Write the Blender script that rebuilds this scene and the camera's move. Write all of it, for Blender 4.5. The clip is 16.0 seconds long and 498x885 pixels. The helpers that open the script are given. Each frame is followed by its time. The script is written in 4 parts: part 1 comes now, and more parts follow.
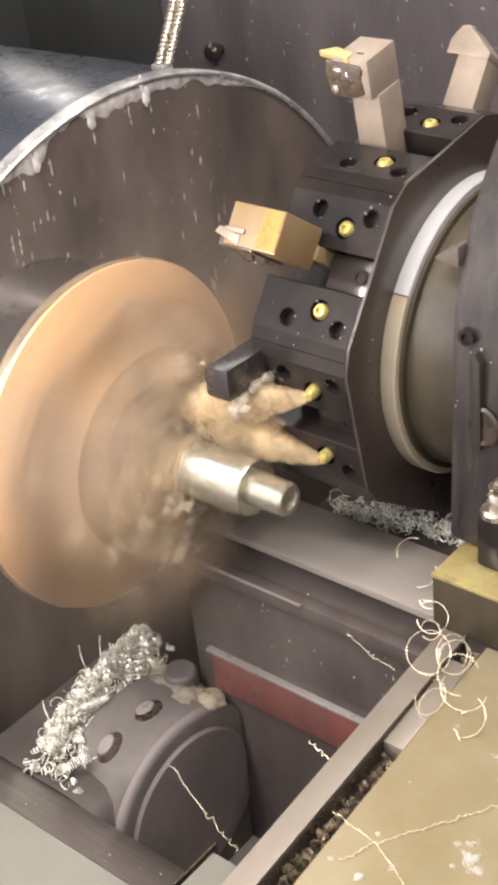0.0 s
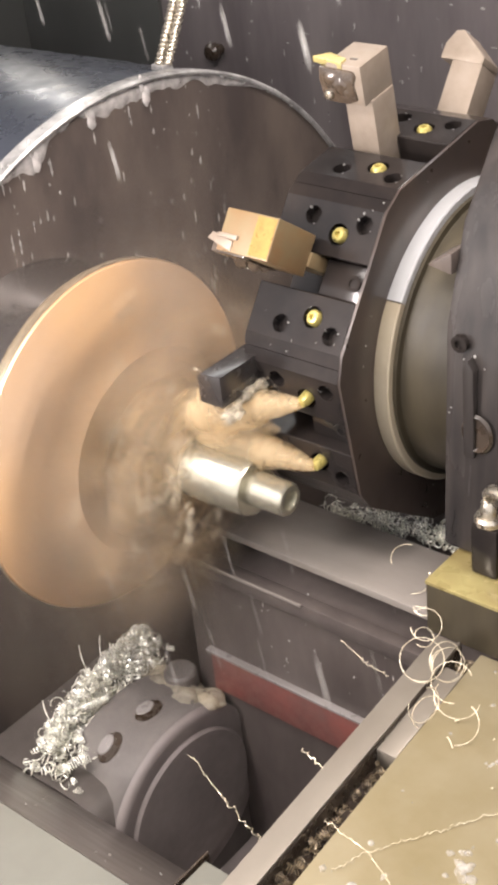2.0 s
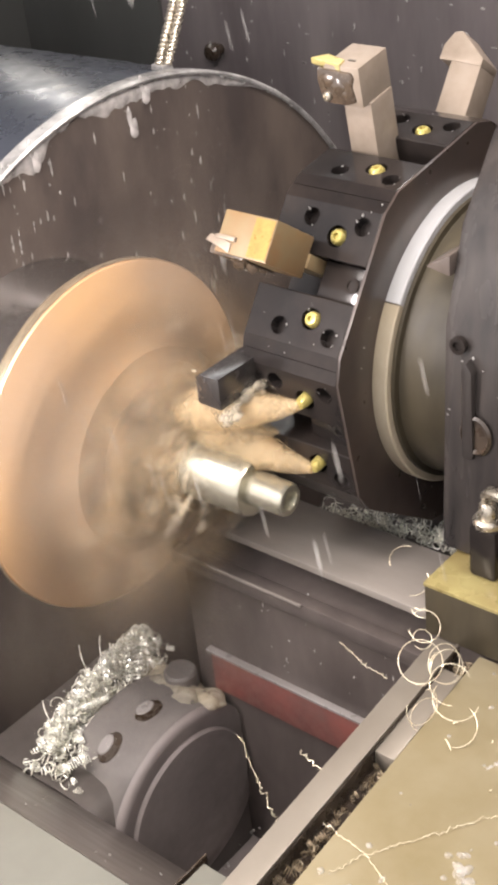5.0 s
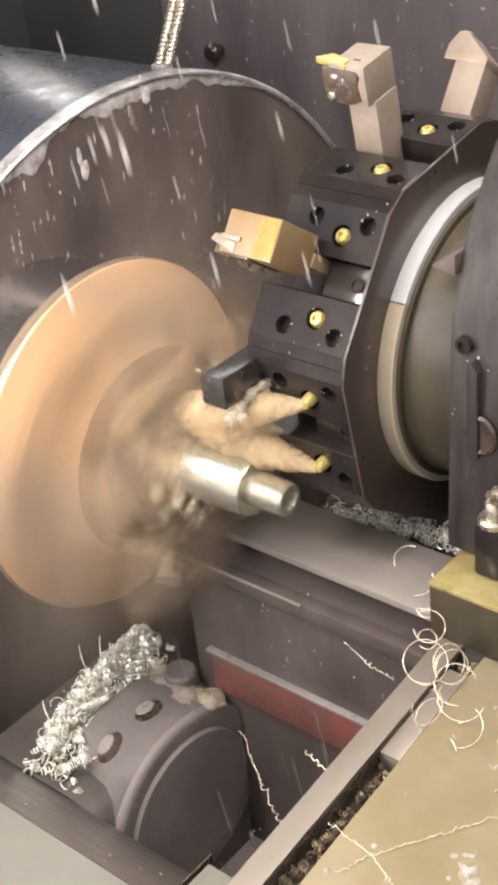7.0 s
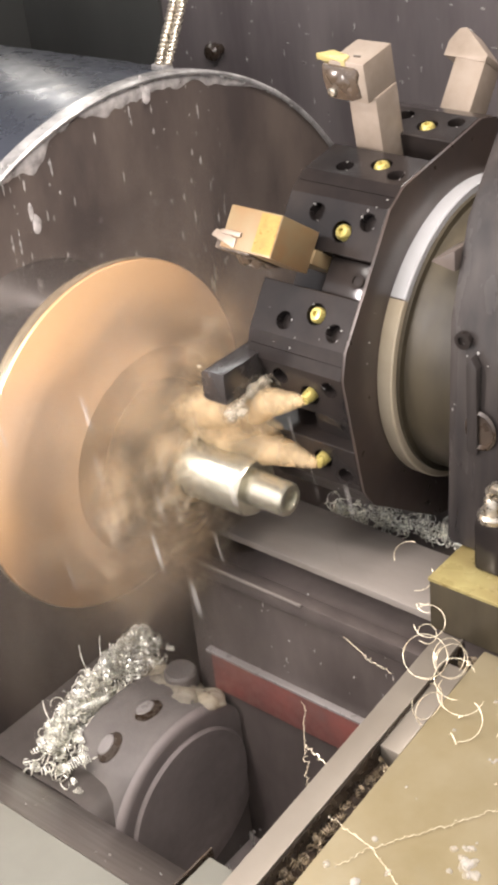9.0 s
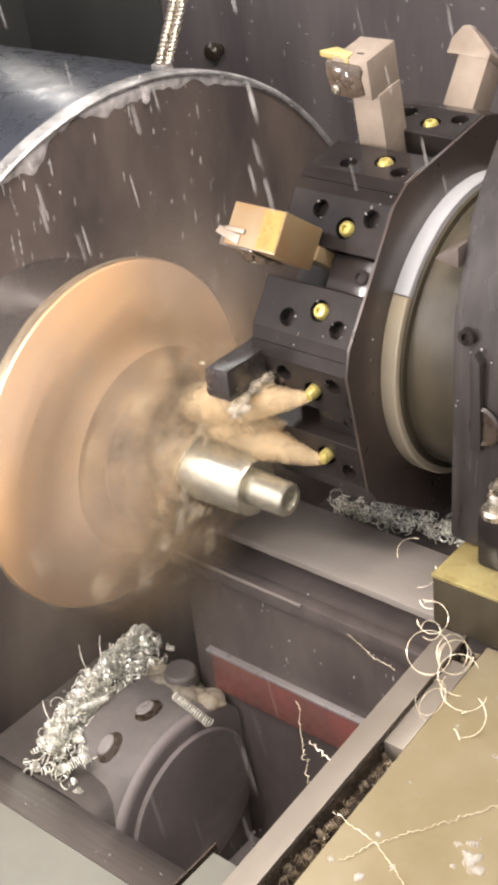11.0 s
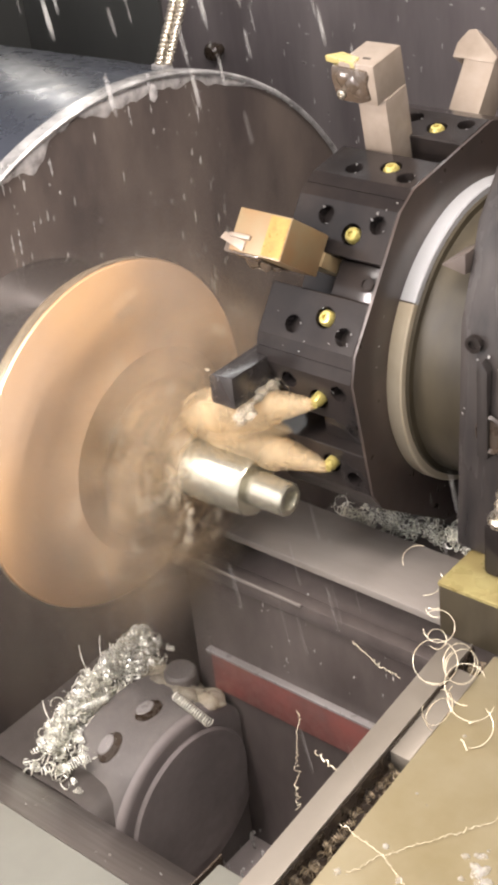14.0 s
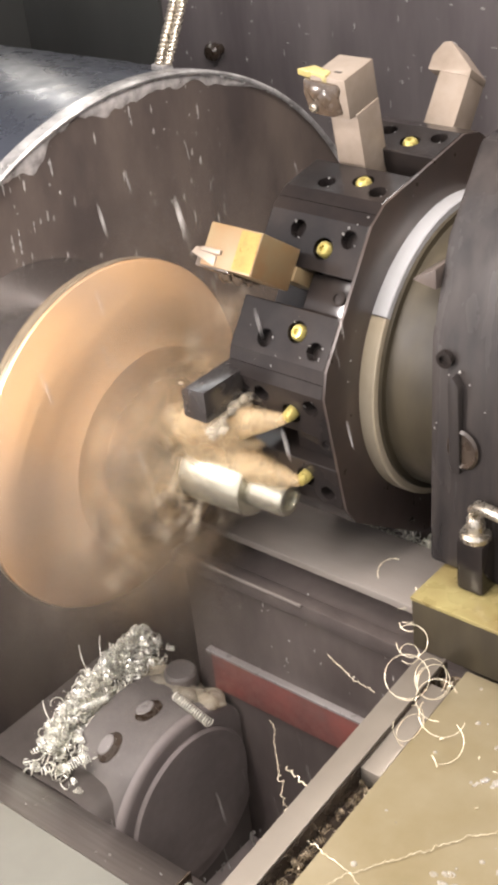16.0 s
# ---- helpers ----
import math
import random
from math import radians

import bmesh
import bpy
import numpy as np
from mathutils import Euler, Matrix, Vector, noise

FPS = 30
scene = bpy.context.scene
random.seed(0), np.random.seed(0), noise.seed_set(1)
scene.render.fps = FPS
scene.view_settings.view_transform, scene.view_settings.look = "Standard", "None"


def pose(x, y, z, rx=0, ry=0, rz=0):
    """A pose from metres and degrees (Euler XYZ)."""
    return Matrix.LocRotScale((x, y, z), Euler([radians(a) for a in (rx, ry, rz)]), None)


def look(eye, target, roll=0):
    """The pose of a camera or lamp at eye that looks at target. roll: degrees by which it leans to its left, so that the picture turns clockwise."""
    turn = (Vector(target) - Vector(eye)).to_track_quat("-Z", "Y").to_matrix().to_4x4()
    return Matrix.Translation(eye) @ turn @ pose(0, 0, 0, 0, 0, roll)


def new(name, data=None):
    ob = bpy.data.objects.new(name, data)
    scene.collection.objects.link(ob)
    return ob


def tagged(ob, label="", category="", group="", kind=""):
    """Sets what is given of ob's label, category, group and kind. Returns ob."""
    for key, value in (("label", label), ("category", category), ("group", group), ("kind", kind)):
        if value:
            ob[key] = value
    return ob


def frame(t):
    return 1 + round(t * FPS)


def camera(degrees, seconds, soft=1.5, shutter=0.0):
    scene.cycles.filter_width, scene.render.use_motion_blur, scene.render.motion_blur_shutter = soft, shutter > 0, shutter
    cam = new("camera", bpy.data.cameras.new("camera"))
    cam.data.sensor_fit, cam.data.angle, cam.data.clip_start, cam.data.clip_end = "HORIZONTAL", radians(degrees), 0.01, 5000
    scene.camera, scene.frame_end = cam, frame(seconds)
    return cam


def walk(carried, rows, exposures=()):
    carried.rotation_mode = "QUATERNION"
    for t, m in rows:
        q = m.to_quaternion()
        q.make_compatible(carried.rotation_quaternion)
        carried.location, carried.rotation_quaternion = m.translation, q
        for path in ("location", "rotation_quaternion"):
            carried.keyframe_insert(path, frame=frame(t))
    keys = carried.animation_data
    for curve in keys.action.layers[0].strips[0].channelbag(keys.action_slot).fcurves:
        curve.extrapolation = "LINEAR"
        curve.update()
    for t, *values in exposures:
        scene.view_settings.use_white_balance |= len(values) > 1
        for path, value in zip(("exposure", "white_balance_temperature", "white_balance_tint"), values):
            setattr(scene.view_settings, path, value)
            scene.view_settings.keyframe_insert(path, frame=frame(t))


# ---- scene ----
# ---- camera ----
cam = camera(20.83, 16.0, soft=3.8, shutter=0.22)
EYE = Vector((0.5619, -0.4899, 0.4412))
AIM = EYE + Vector((-0.578424, 0.625362, -0.523782))
walk(cam, [(0.0, look(EYE, AIM, -6.37)), (16.0, look(EYE, AIM, -6.37))])

# ---- light ----
world = bpy.data.worlds.new("workshop")
scene.world = world
world.use_nodes = True
world.node_tree.nodes["Background"].inputs[0].default_value = (0.93, 0.90, 0.92, 1)
world.node_tree.nodes["Background"].inputs[1].default_value = 2.1
scene.view_settings.exposure = 0.04


def area_lamp(name, at, target, sx, sy, watts, colour):
    data = bpy.data.lights.new(name, "AREA")
    data.shape, data.size, data.size_y, data.energy, data.color = "RECTANGLE", sx, sy, watts, colour
    ob = new(name, data)
    ob.matrix_world = look(at, target)
    return ob


area_lamp("machine_lamp_light", (0.30, 0.10, 0.665), (0.16, 0.05, 0.0), 0.55, 0.05, 6.4, (1.0, 0.91, 0.86))
area_lamp("rear_lamp_light", (-0.28, 0.46, 0.665), (0.1, 0.1, 0.0), 0.45, 0.06, 0.6, (0.94, 0.97, 1.0))
# added fill from the front, to brighten the pan and under the disc
area_lamp("post_fill_light", (0.0, -0.405, 0.24), (0.0, 0.0, -0.16), 0.03, 0.30, 6.2, (1.0, 0.91, 0.88))
# fill added over the front to lift the pan and disc
area_lamp("front_fill_light", (0.14, -0.33, 0.665), (0.06, -0.02, -0.15), 0.60, 0.06, 4.2, (1.0, 0.91, 0.86))
area_lamp("corner_lamp_light", (-0.70, 0.53, 0.48), (0.1, 0.1, 0.05), 0.04, 0.34, 0.35, (1.0, 0.97, 0.94))


# ---- materials ----
def material(name, base, rough=0.5, metal=0.0, second=None, scale=20.0, amount=0.5, fine=180.0, bump=0.15, rough_var=0.15,
             stretch=(1, 1, 1), coat=0.0, trans=0.0, ior=1.45, random_tint=0.0):
    m = bpy.data.materials.new(name)
    m.use_nodes = True
    nt = m.node_tree
    n, l = nt.nodes, nt.links
    b = n["Principled BSDF"]
    b.inputs["Metallic"].default_value = metal
    b.inputs["Coat Weight"].default_value = coat
    b.inputs["Coat Roughness"].default_value = 0.12
    b.inputs["Transmission Weight"].default_value = trans
    b.inputs["IOR"].default_value = ior
    second = second or tuple(c * 0.6 for c in base)
    co = n.new("ShaderNodeTexCoord")
    mp = n.new("ShaderNodeMapping")
    mp.inputs["Scale"].default_value = stretch
    l.new(co.outputs["Object"], mp.inputs["Vector"])
    big = n.new("ShaderNodeTexNoise")
    big.inputs["Scale"].default_value, big.inputs["Detail"].default_value, big.inputs["Roughness"].default_value = scale, 6, 0.6
    small = n.new("ShaderNodeTexNoise")
    small.inputs["Scale"].default_value, small.inputs["Detail"].default_value = fine, 4
    for t in (big, small):
        l.new(mp.outputs["Vector"], t.inputs["Vector"])
    ramp = n.new("ShaderNodeMapRange")
    ramp.inputs["From Min"].default_value, ramp.inputs["From Max"].default_value = 0.35, 0.68
    ramp.inputs["To Max"].default_value = amount
    l.new(big.outputs["Fac"], ramp.inputs["Value"])
    mix = n.new("ShaderNodeMix")
    mix.data_type = "RGBA"
    mix.inputs["A"].default_value, mix.inputs["B"].default_value = (*base, 1), (*second, 1)
    l.new(ramp.outputs["Result"], mix.inputs["Factor"])
    out = mix.outputs["Result"]
    if random_tint:
        info = n.new("ShaderNodeNewGeometry")
        hsv = n.new("ShaderNodeHueSaturation")
        r2 = n.new("ShaderNodeMapRange")
        r2.inputs["To Min"].default_value, r2.inputs["To Max"].default_value = 1 - random_tint, 1 + random_tint
        l.new(info.outputs["Random Per Island"], r2.inputs["Value"])
        l.new(r2.outputs["Result"], hsv.inputs["Value"])
        l.new(out, hsv.inputs["Color"])
        out = hsv.outputs["Color"]
    l.new(out, b.inputs["Base Color"])
    rr = n.new("ShaderNodeMapRange")
    rr.inputs["To Min"].default_value, rr.inputs["To Max"].default_value = max(0.02, rough - rough_var), min(1, rough + rough_var)
    rr.inputs["From Min"].default_value, rr.inputs["From Max"].default_value = 0.3, 0.7
    l.new(small.outputs["Fac"], rr.inputs["Value"])
    l.new(rr.outputs["Result"], b.inputs["Roughness"])
    bp = n.new("ShaderNodeBump")
    bp.inputs["Strength"].default_value, bp.inputs["Distance"].default_value = bump, 0.002
    l.new(small.outputs["Fac"], bp.inputs["Height"])
    l.new(bp.outputs["Normal"], b.inputs["Normal"])
    return m


M_BLACK = material("oiled_black_steel", (0.013, 0.0112, 0.0110), 0.17, 0.0, (0.028, 0.022, 0.019), 26, 0.8, 60, 0.004, rough_var=0.06, coat=0.06, ior=1.28)
M_BARREL = material("wet_black_barrel", (0.026, 0.023, 0.023), 0.24, 0.0, (0.040, 0.035, 0.033), 30, 0.6, 120, 0.01, rough_var=0.06, coat=0.5)
M_TURRET_FACE = material("brown_oiled_steel", (0.066, 0.047, 0.038), 0.34, 0.15, (0.036, 0.030, 0.028), 18, 0.9, 90, 0.01, rough_var=0.08, coat=0.2)
# the lighter upright streaks put the neck's reflections into the base colour
M_NECK = material("olive_streaked_wet_steel", (0.022, 0.018, 0.012), 0.46, 0.0, (0.060, 0.049, 0.031), 26, 0.9, 90, 0.006, rough_var=0.08, stretch=(1, 1, 0.25), ior=1.35)
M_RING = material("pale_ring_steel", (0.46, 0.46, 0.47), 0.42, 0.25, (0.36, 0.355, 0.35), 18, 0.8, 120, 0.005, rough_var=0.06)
M_RING_BEIGE = material("beige_ring_steel", (0.42, 0.365, 0.275), 0.38, 0.25, (0.30, 0.245, 0.165), 18, 0.8, 120, 0.005, rough_var=0.06)
M_OILY = material("dark_brown_oily_clamp", (0.050, 0.036, 0.027), 0.22, 0.0, (0.11, 0.08, 0.055), 90, 0.8, 300, 0.05, rough_var=0.1, coat=0.4)
M_CASTING = material("dark_wet_pan_iron", (0.115, 0.104, 0.098), 0.45, 0.05, (0.19, 0.172, 0.160), 30, 0.8, 90, 0.01, rough_var=0.08, coat=0.2)
M_PAN = material("dark_wet_pan_paint", (0.066, 0.057, 0.052), 0.42, 0.0, (0.110, 0.096, 0.088), 24, 0.9, 80, 0.006, rough_var=0.08, coat=0.1)
M_APRON = material("wet_grey_apron_paint", (0.115, 0.100, 0.090), 0.40, 0.05, (0.165, 0.145, 0.130), 18, 0.9, 70, 0.006, rough_var=0.06, stretch=(0.4, 1, 1), coat=0.15)
M_GUARD = material("wet_grey_iron", (0.056, 0.045, 0.042), 0.40, 0.05, (0.118, 0.094, 0.080), 22, 1.0, 60, 0.004, rough_var=0.06, stretch=(1, 1, 0.40), coat=0.08)
M_HOUSING = material("wet_dark_blue_grey_paint", (0.015, 0.0138, 0.0142), 0.24, 0.0, (0.055, 0.047, 0.043), 40, 1.0, 70, 0.006, rough_var=0.08, stretch=(1, 1, 0.14), coat=0.15, ior=1.33)
M_RIM = material("bright_worn_rim", (0.50, 0.49, 0.48), 0.40, 0.3, (0.15, 0.145, 0.14), 45, 1.0, 240, 0.25, coat=0.2)
M_NOSE = material("blue_grey_wet_paint", (0.047, 0.052, 0.066), 0.30, 0.05, (0.034, 0.038, 0.048), 14, 0.8, 60, 0.10, rough_var=0.12, coat=0.10)

M_BRASS_EDGE = material("bright_bronze_edge", (0.95, 0.80, 0.58), 0.25, 0.9, (0.85, 0.6, 0.36), 30, 0.6, 200, 0.05)

M_BACK = material("dark_enclosure_paint", (0.120, 0.104, 0.106), 0.42, 0.05, (0.225, 0.200, 0.198), 14, 0.9, 50, 0.004, rough_var=0.05, stretch=(1, 1, 0.18), coat=0.25)
M_PANEL = material("darker_panel_paint", (0.070, 0.071, 0.068), 0.40, 0.05, (0.098, 0.100, 0.096), 8, 0.8, 60, 0.004, rough_var=0.04, stretch=(1, 1, 0.25), coat=0.2)
M_PLATE = material("worn_steel_way", (0.30, 0.268, 0.240), 0.43, 0.3, (0.17, 0.150, 0.134), 11, 0.9, 120, 0.006, rough_var=0.08, stretch=(0.4, 1, 1))
M_BED = material("dark_wet_bed_paint", (0.072, 0.059, 0.055), 0.36, 0.1, (0.135, 0.114, 0.104), 22, 0.9, 70, 0.006, rough_var=0.08, stretch=(1, 1, 0.4), coat=0.3)
M_RED = material("oxide_red_paint", (0.21, 0.072, 0.060), 0.45, 0.0, (0.13, 0.073, 0.065), 26, 0.9, 160, 0.1, coat=0.3)
M_SILL = material("pale_grey_sill_steel", (0.150, 0.148, 0.126), 0.40, 0.15, (0.115, 0.113, 0.095), 14, 0.8, 170, 0.01, rough_var=0.10)
M_STRIP = material("satin_steel_strip", (0.265, 0.235, 0.195), 0.42, 0.45, (0.20, 0.173, 0.142), 14, 0.7, 100, 0.003, rough_var=0.05)
M_TRAY = material("coolant_wet_steel_cover", (0.225, 0.182, 0.098), 0.38, 0.3, (0.31, 0.266, 0.175), 16, 0.8, 60, 0.003, rough_var=0.05, coat=0.25)
M_PAD = material("yellow_green_wet_pad", (0.33, 0.28, 0.12), 0.30, 0.15, (0.17, 0.120, 0.045), 22, 1.0, 90, 0.02, coat=0.4)
M_TOOL = material("nickel_tan_tool_steel", (0.30, 0.247, 0.20), 0.44, 0.3, (0.21, 0.165, 0.125), 50, 0.8, 120, 0.01, rough_var=0.08)
M_TOOL_GOLD = material("wet_tan_tool_steel", (0.190, 0.147, 0.082), 0.42, 0.15, (0.205, 0.118, 0.055), 45, 0.9, 120, 0.01, rough_var=0.08)
M_BAND = material("rough_gold_coating", (0.30, 0.20, 0.055), 0.38, 0.35, (0.22, 0.125, 0.035), 160, 0.9, 400, 0.12)
M_INSERT = material("gold_coated_carbide", (0.55, 0.45, 0.17), 0.36, 0.4, (0.42, 0.36, 0.20), 90, 0.8, 300, 0.05)
M_NOZZLE = material("yellow_brass_nozzle", (0.50, 0.42, 0.13), 0.32, 0.4, (0.34, 0.28, 0.10), 120, 0.7, 300, 0.05)
M_CHIP = material("bright_steel_swarf", (0.93, 0.92, 0.83), 0.26, 0.35, (0.74, 0.72, 0.58), 60, 0.7, 300, 0.03, random_tint=0.35)
M_CURL = material("golden_steel_curl", (0.92, 0.84, 0.64), 0.28, 0.35, (0.85, 0.70, 0.48), 60, 0.7, 300, 0.05)
M_CURL_DULL = material("oily_brown_swarf", (0.30, 0.24, 0.16), 0.3, 0.35, (0.12, 0.09, 0.06), 90, 0.9, 300, 0.03, random_tint=0.4)
M_DARK = material("black_recess", (0.030, 0.022, 0.017), 0.3, 0.0, (0.065, 0.045, 0.030), 60, 0.6, bump=0.02, coat=0.3)
M_LINER = material("grey_casting", (0.28, 0.26, 0.25), 0.32, 0.1, (0.19, 0.173, 0.165), 18, 0.8, 160, 0.03, rough_var=0.08, coat=0.5)
M_WET = material("dark_wet_drain_iron", (0.18, 0.156, 0.150), 0.60, 0.0, (0.26, 0.226, 0.216), 20, 0.8, 90, 0.01, coat=0.0)
M_HOSE = material("braided_hose_metal", (0.55, 0.50, 0.42), 0.3, 0.9, (0.3, 0.27, 0.22), 60, 0.7, 300, 0.1)

def turned_metal(name, base, second, rough, rings, aniso, metal=0.9, bump=0.03, film=None):
    """Metal turned on a lathe: fine rings round the x axis and a highlight drawn out along them."""
    m = bpy.data.materials.new(name)
    m.use_nodes = True
    n, l = m.node_tree.nodes, m.node_tree.links
    b = n["Principled BSDF"]
    co = n.new("ShaderNodeTexCoord")
    sep = n.new("ShaderNodeSeparateXYZ")
    l.new(co.outputs["Object"], sep.inputs["Vector"])
    com = n.new("ShaderNodeCombineXYZ")
    l.new(sep.outputs["Y"], com.inputs["X"]), l.new(sep.outputs["Z"], com.inputs["Y"])
    ln = n.new("ShaderNodeVectorMath")
    ln.operation = "LENGTH"
    l.new(com.outputs["Vector"], ln.inputs[0])
    ring = n.new("ShaderNodeCombineXYZ")
    l.new(ln.outputs["Value"], ring.inputs["X"]), l.new(sep.outputs["X"], ring.inputs["Y"])
    fine, wide = n.new("ShaderNodeTexNoise"), n.new("ShaderNodeTexNoise")
    fine.inputs["Scale"].default_value, fine.inputs["Detail"].default_value = rings, 3
    wide.inputs["Scale"].default_value, wide.inputs["Detail"].default_value = rings / 14, 3
    for t in (fine, wide):
        l.new(ring.outputs["Vector"], t.inputs["Vector"])
    mix = n.new("ShaderNodeMix")
    mix.data_type = "RGBA"
    mix.inputs["A"].default_value, mix.inputs["B"].default_value = (*base, 1), (*second, 1)
    l.new(wide.outputs["Fac"], mix.inputs["Factor"])
    out = mix.outputs["Result"]
    if film:
        patch, pm, over = n.new("ShaderNodeTexNoise"), n.new("ShaderNodeMapRange"), n.new("ShaderNodeMix")
        patch.inputs["Scale"].default_value, patch.inputs["Detail"].default_value = 13, 2
        l.new(co.outputs["Object"], patch.inputs["Vector"])
        pm.inputs["From Min"].default_value, pm.inputs["From Max"].default_value = 0.40, 0.62
        pm.inputs["To Max"].default_value = 0.8
        l.new(patch.outputs["Fac"], pm.inputs["Value"])
        over.data_type = "RGBA"
        over.inputs["B"].default_value = (*film, 1)
        l.new(pm.outputs["Result"], over.inputs["Factor"]), l.new(out, over.inputs["A"])
        out = over.outputs["Result"]
    l.new(out, b.inputs["Base Color"])
    rr = n.new("ShaderNodeMapRange")
    rr.inputs["To Min"].default_value, rr.inputs["To Max"].default_value = rough - 0.03, rough + 0.03
    l.new(fine.outputs["Fac"], rr.inputs["Value"])
    l.new(rr.outputs["Result"], b.inputs["Roughness"])
    b.inputs["Metallic"].default_value, b.inputs["Anisotropic"].default_value = metal, aniso
    tan = n.new("ShaderNodeTangent")
    tan.direction_type, tan.axis = "RADIAL", "X"
    l.new(tan.outputs["Tangent"], b.inputs["Tangent"])
    bp = n.new("ShaderNodeBump")
    bp.inputs["Strength"].default_value, bp.inputs["Distance"].default_value = bump, 0.001
    l.new(fine.outputs["Fac"], bp.inputs["Height"])
    l.new(bp.outputs["Normal"], b.inputs["Normal"])
    return m


M_BRASS = turned_metal("turned_bronze", (0.74, 0.47, 0.245), (0.64, 0.39, 0.20), 0.44, 700, 0.5, 0.66, 0.01, (0.46, 0.325, 0.22))
M_HUB = turned_metal("dark_turned_hub", (0.30, 0.275, 0.26), (0.22, 0.20, 0.19), 0.11, 500, 0.2, 0.9)
M_SHAFT = turned_metal("turned_steel_shaft", (0.50, 0.475, 0.39), (0.38, 0.35, 0.27), 0.26, 220, 0.3, 0.8, 0.0)


def wet(name, colour, alpha, scale, trans=0.0, rough=0.25, reach=None):
    """Milky coolant: a broken, part-clear body that lets light through; reach thins it out from one radius round the x axis to another."""
    m = bpy.data.materials.new(name)
    m.use_nodes = True
    n, l = m.node_tree.nodes, m.node_tree.links
    b = n["Principled BSDF"]
    b.inputs["Base Color"].default_value = (*colour, 1)
    b.inputs["Roughness"].default_value = rough
    b.inputs["Transmission Weight"].default_value = trans
    b.inputs["IOR"].default_value = 1.2
    co, no, mr = n.new("ShaderNodeTexCoord"), n.new("ShaderNodeTexNoise"), n.new("ShaderNodeMapRange")
    no.inputs["Scale"].default_value, no.inputs["Detail"].default_value = scale, 5
    l.new(co.outputs["Object"], no.inputs["Vector"])
    mr.inputs["From Min"].default_value, mr.inputs["From Max"].default_value = 0.3, 0.7
    mr.inputs["To Min"].default_value, mr.inputs["To Max"].default_value = max(0, alpha - 0.25), min(1, alpha + 0.2)
    l.new(no.outputs["Fac"], mr.inputs["Value"])
    dense = mr.outputs["Result"]
    if reach:
        sep, ring, ln, fade, mul = n.new("ShaderNodeSeparateXYZ"), n.new("ShaderNodeCombineXYZ"), n.new("ShaderNodeVectorMath"), n.new("ShaderNodeMapRange"), n.new("ShaderNodeMath")
        l.new(co.outputs["Object"], sep.inputs["Vector"])
        l.new(sep.outputs["Y"], ring.inputs["X"]), l.new(sep.outputs["Z"], ring.inputs["Y"])
        ln.operation, fade.interpolation_type, mul.operation = "LENGTH", "SMOOTHSTEP", "MULTIPLY"
        l.new(ring.outputs["Vector"], ln.inputs[0])
        fade.inputs["From Min"].default_value, fade.inputs["From Max"].default_value = reach
        fade.inputs["To Min"].default_value, fade.inputs["To Max"].default_value = 1.0, 0.0
        l.new(ln.outputs["Value"], fade.inputs["Value"])
        l.new(dense, mul.inputs[0]), l.new(fade.outputs["Result"], mul.inputs[1])
        dense = mul.outputs["Value"]
    glow, body, clear, out = n.new("ShaderNodeBsdfTranslucent"), n.new("ShaderNodeMixShader"), n.new("ShaderNodeBsdfTransparent"), n.new("ShaderNodeMixShader")
    glow.inputs["Color"].default_value = (*colour, 1)
    body.inputs["Fac"].default_value = 0.6
    l.new(b.outputs["BSDF"], body.inputs[1]), l.new(glow.outputs["BSDF"], body.inputs[2])
    l.new(dense, out.inputs["Fac"]), l.new(clear.outputs["BSDF"], out.inputs[1]), l.new(body.outputs["Shader"], out.inputs[2])
    l.new(out.outputs["Shader"], n["Material Output"].inputs["Surface"])
    return m


M_JET = wet("milky_coolant", (0.94, 0.77, 0.52), 0.25, 46, rough=0.8)
M_MIST = wet("thin_coolant_mist", (0.96, 0.80, 0.58), 0.25, 45, rough=0.7, reach=(0.024, 0.052))
M_SPRAY = wet("flung_coolant_spray", (0.95, 0.75, 0.50), 0.21, 42, rough=0.7, reach=(0.035, 0.128))
M_HAZE = wet("thin_drifting_spray", (0.74, 0.64, 0.54), 0.05, 14, rough=0.8, reach=(0.05, 0.21))
M_SPLASH = wet("flung_coolant", (0.97, 0.86, 0.68), 0.26, 90)
M_DROP = wet("clear_drops", (0.86, 0.84, 0.81), 0.42, 200, 0.1, 0.08)
M_FROTH = wet("beige_foam", (0.86, 0.79, 0.65), 0.46, 60, rough=0.4)
M_FILM = wet("ragged_water_film", (0.80, 0.77, 0.75), 0.55, 110, rough=0.15)
M_FOAM = wet("pale_froth", (0.90, 0.83, 0.70), 0.36, 80, rough=0.4)
M_LAMP = bpy.data.materials.new("lamp_diffuser")
M_LAMP.use_nodes = True
M_LAMP.node_tree.nodes["Principled BSDF"].inputs["Emission Color"].default_value = (1.0, 0.93, 0.82, 1)
M_LAMP.node_tree.nodes["Principled BSDF"].inputs["Emission Strength"].default_value = 2.2


# ---- mesh helpers ----
def thing(name, at, label, category, group="", kind=""):
    ob = new(name)
    ob.empty_display_size = 0.01
    ob.location = at
    return tagged(ob, label, category, group, kind)


def origin_of(ob):
    v = Vector((0, 0, 0))
    while ob:
        v += ob.location
        ob = ob.parent
    return v


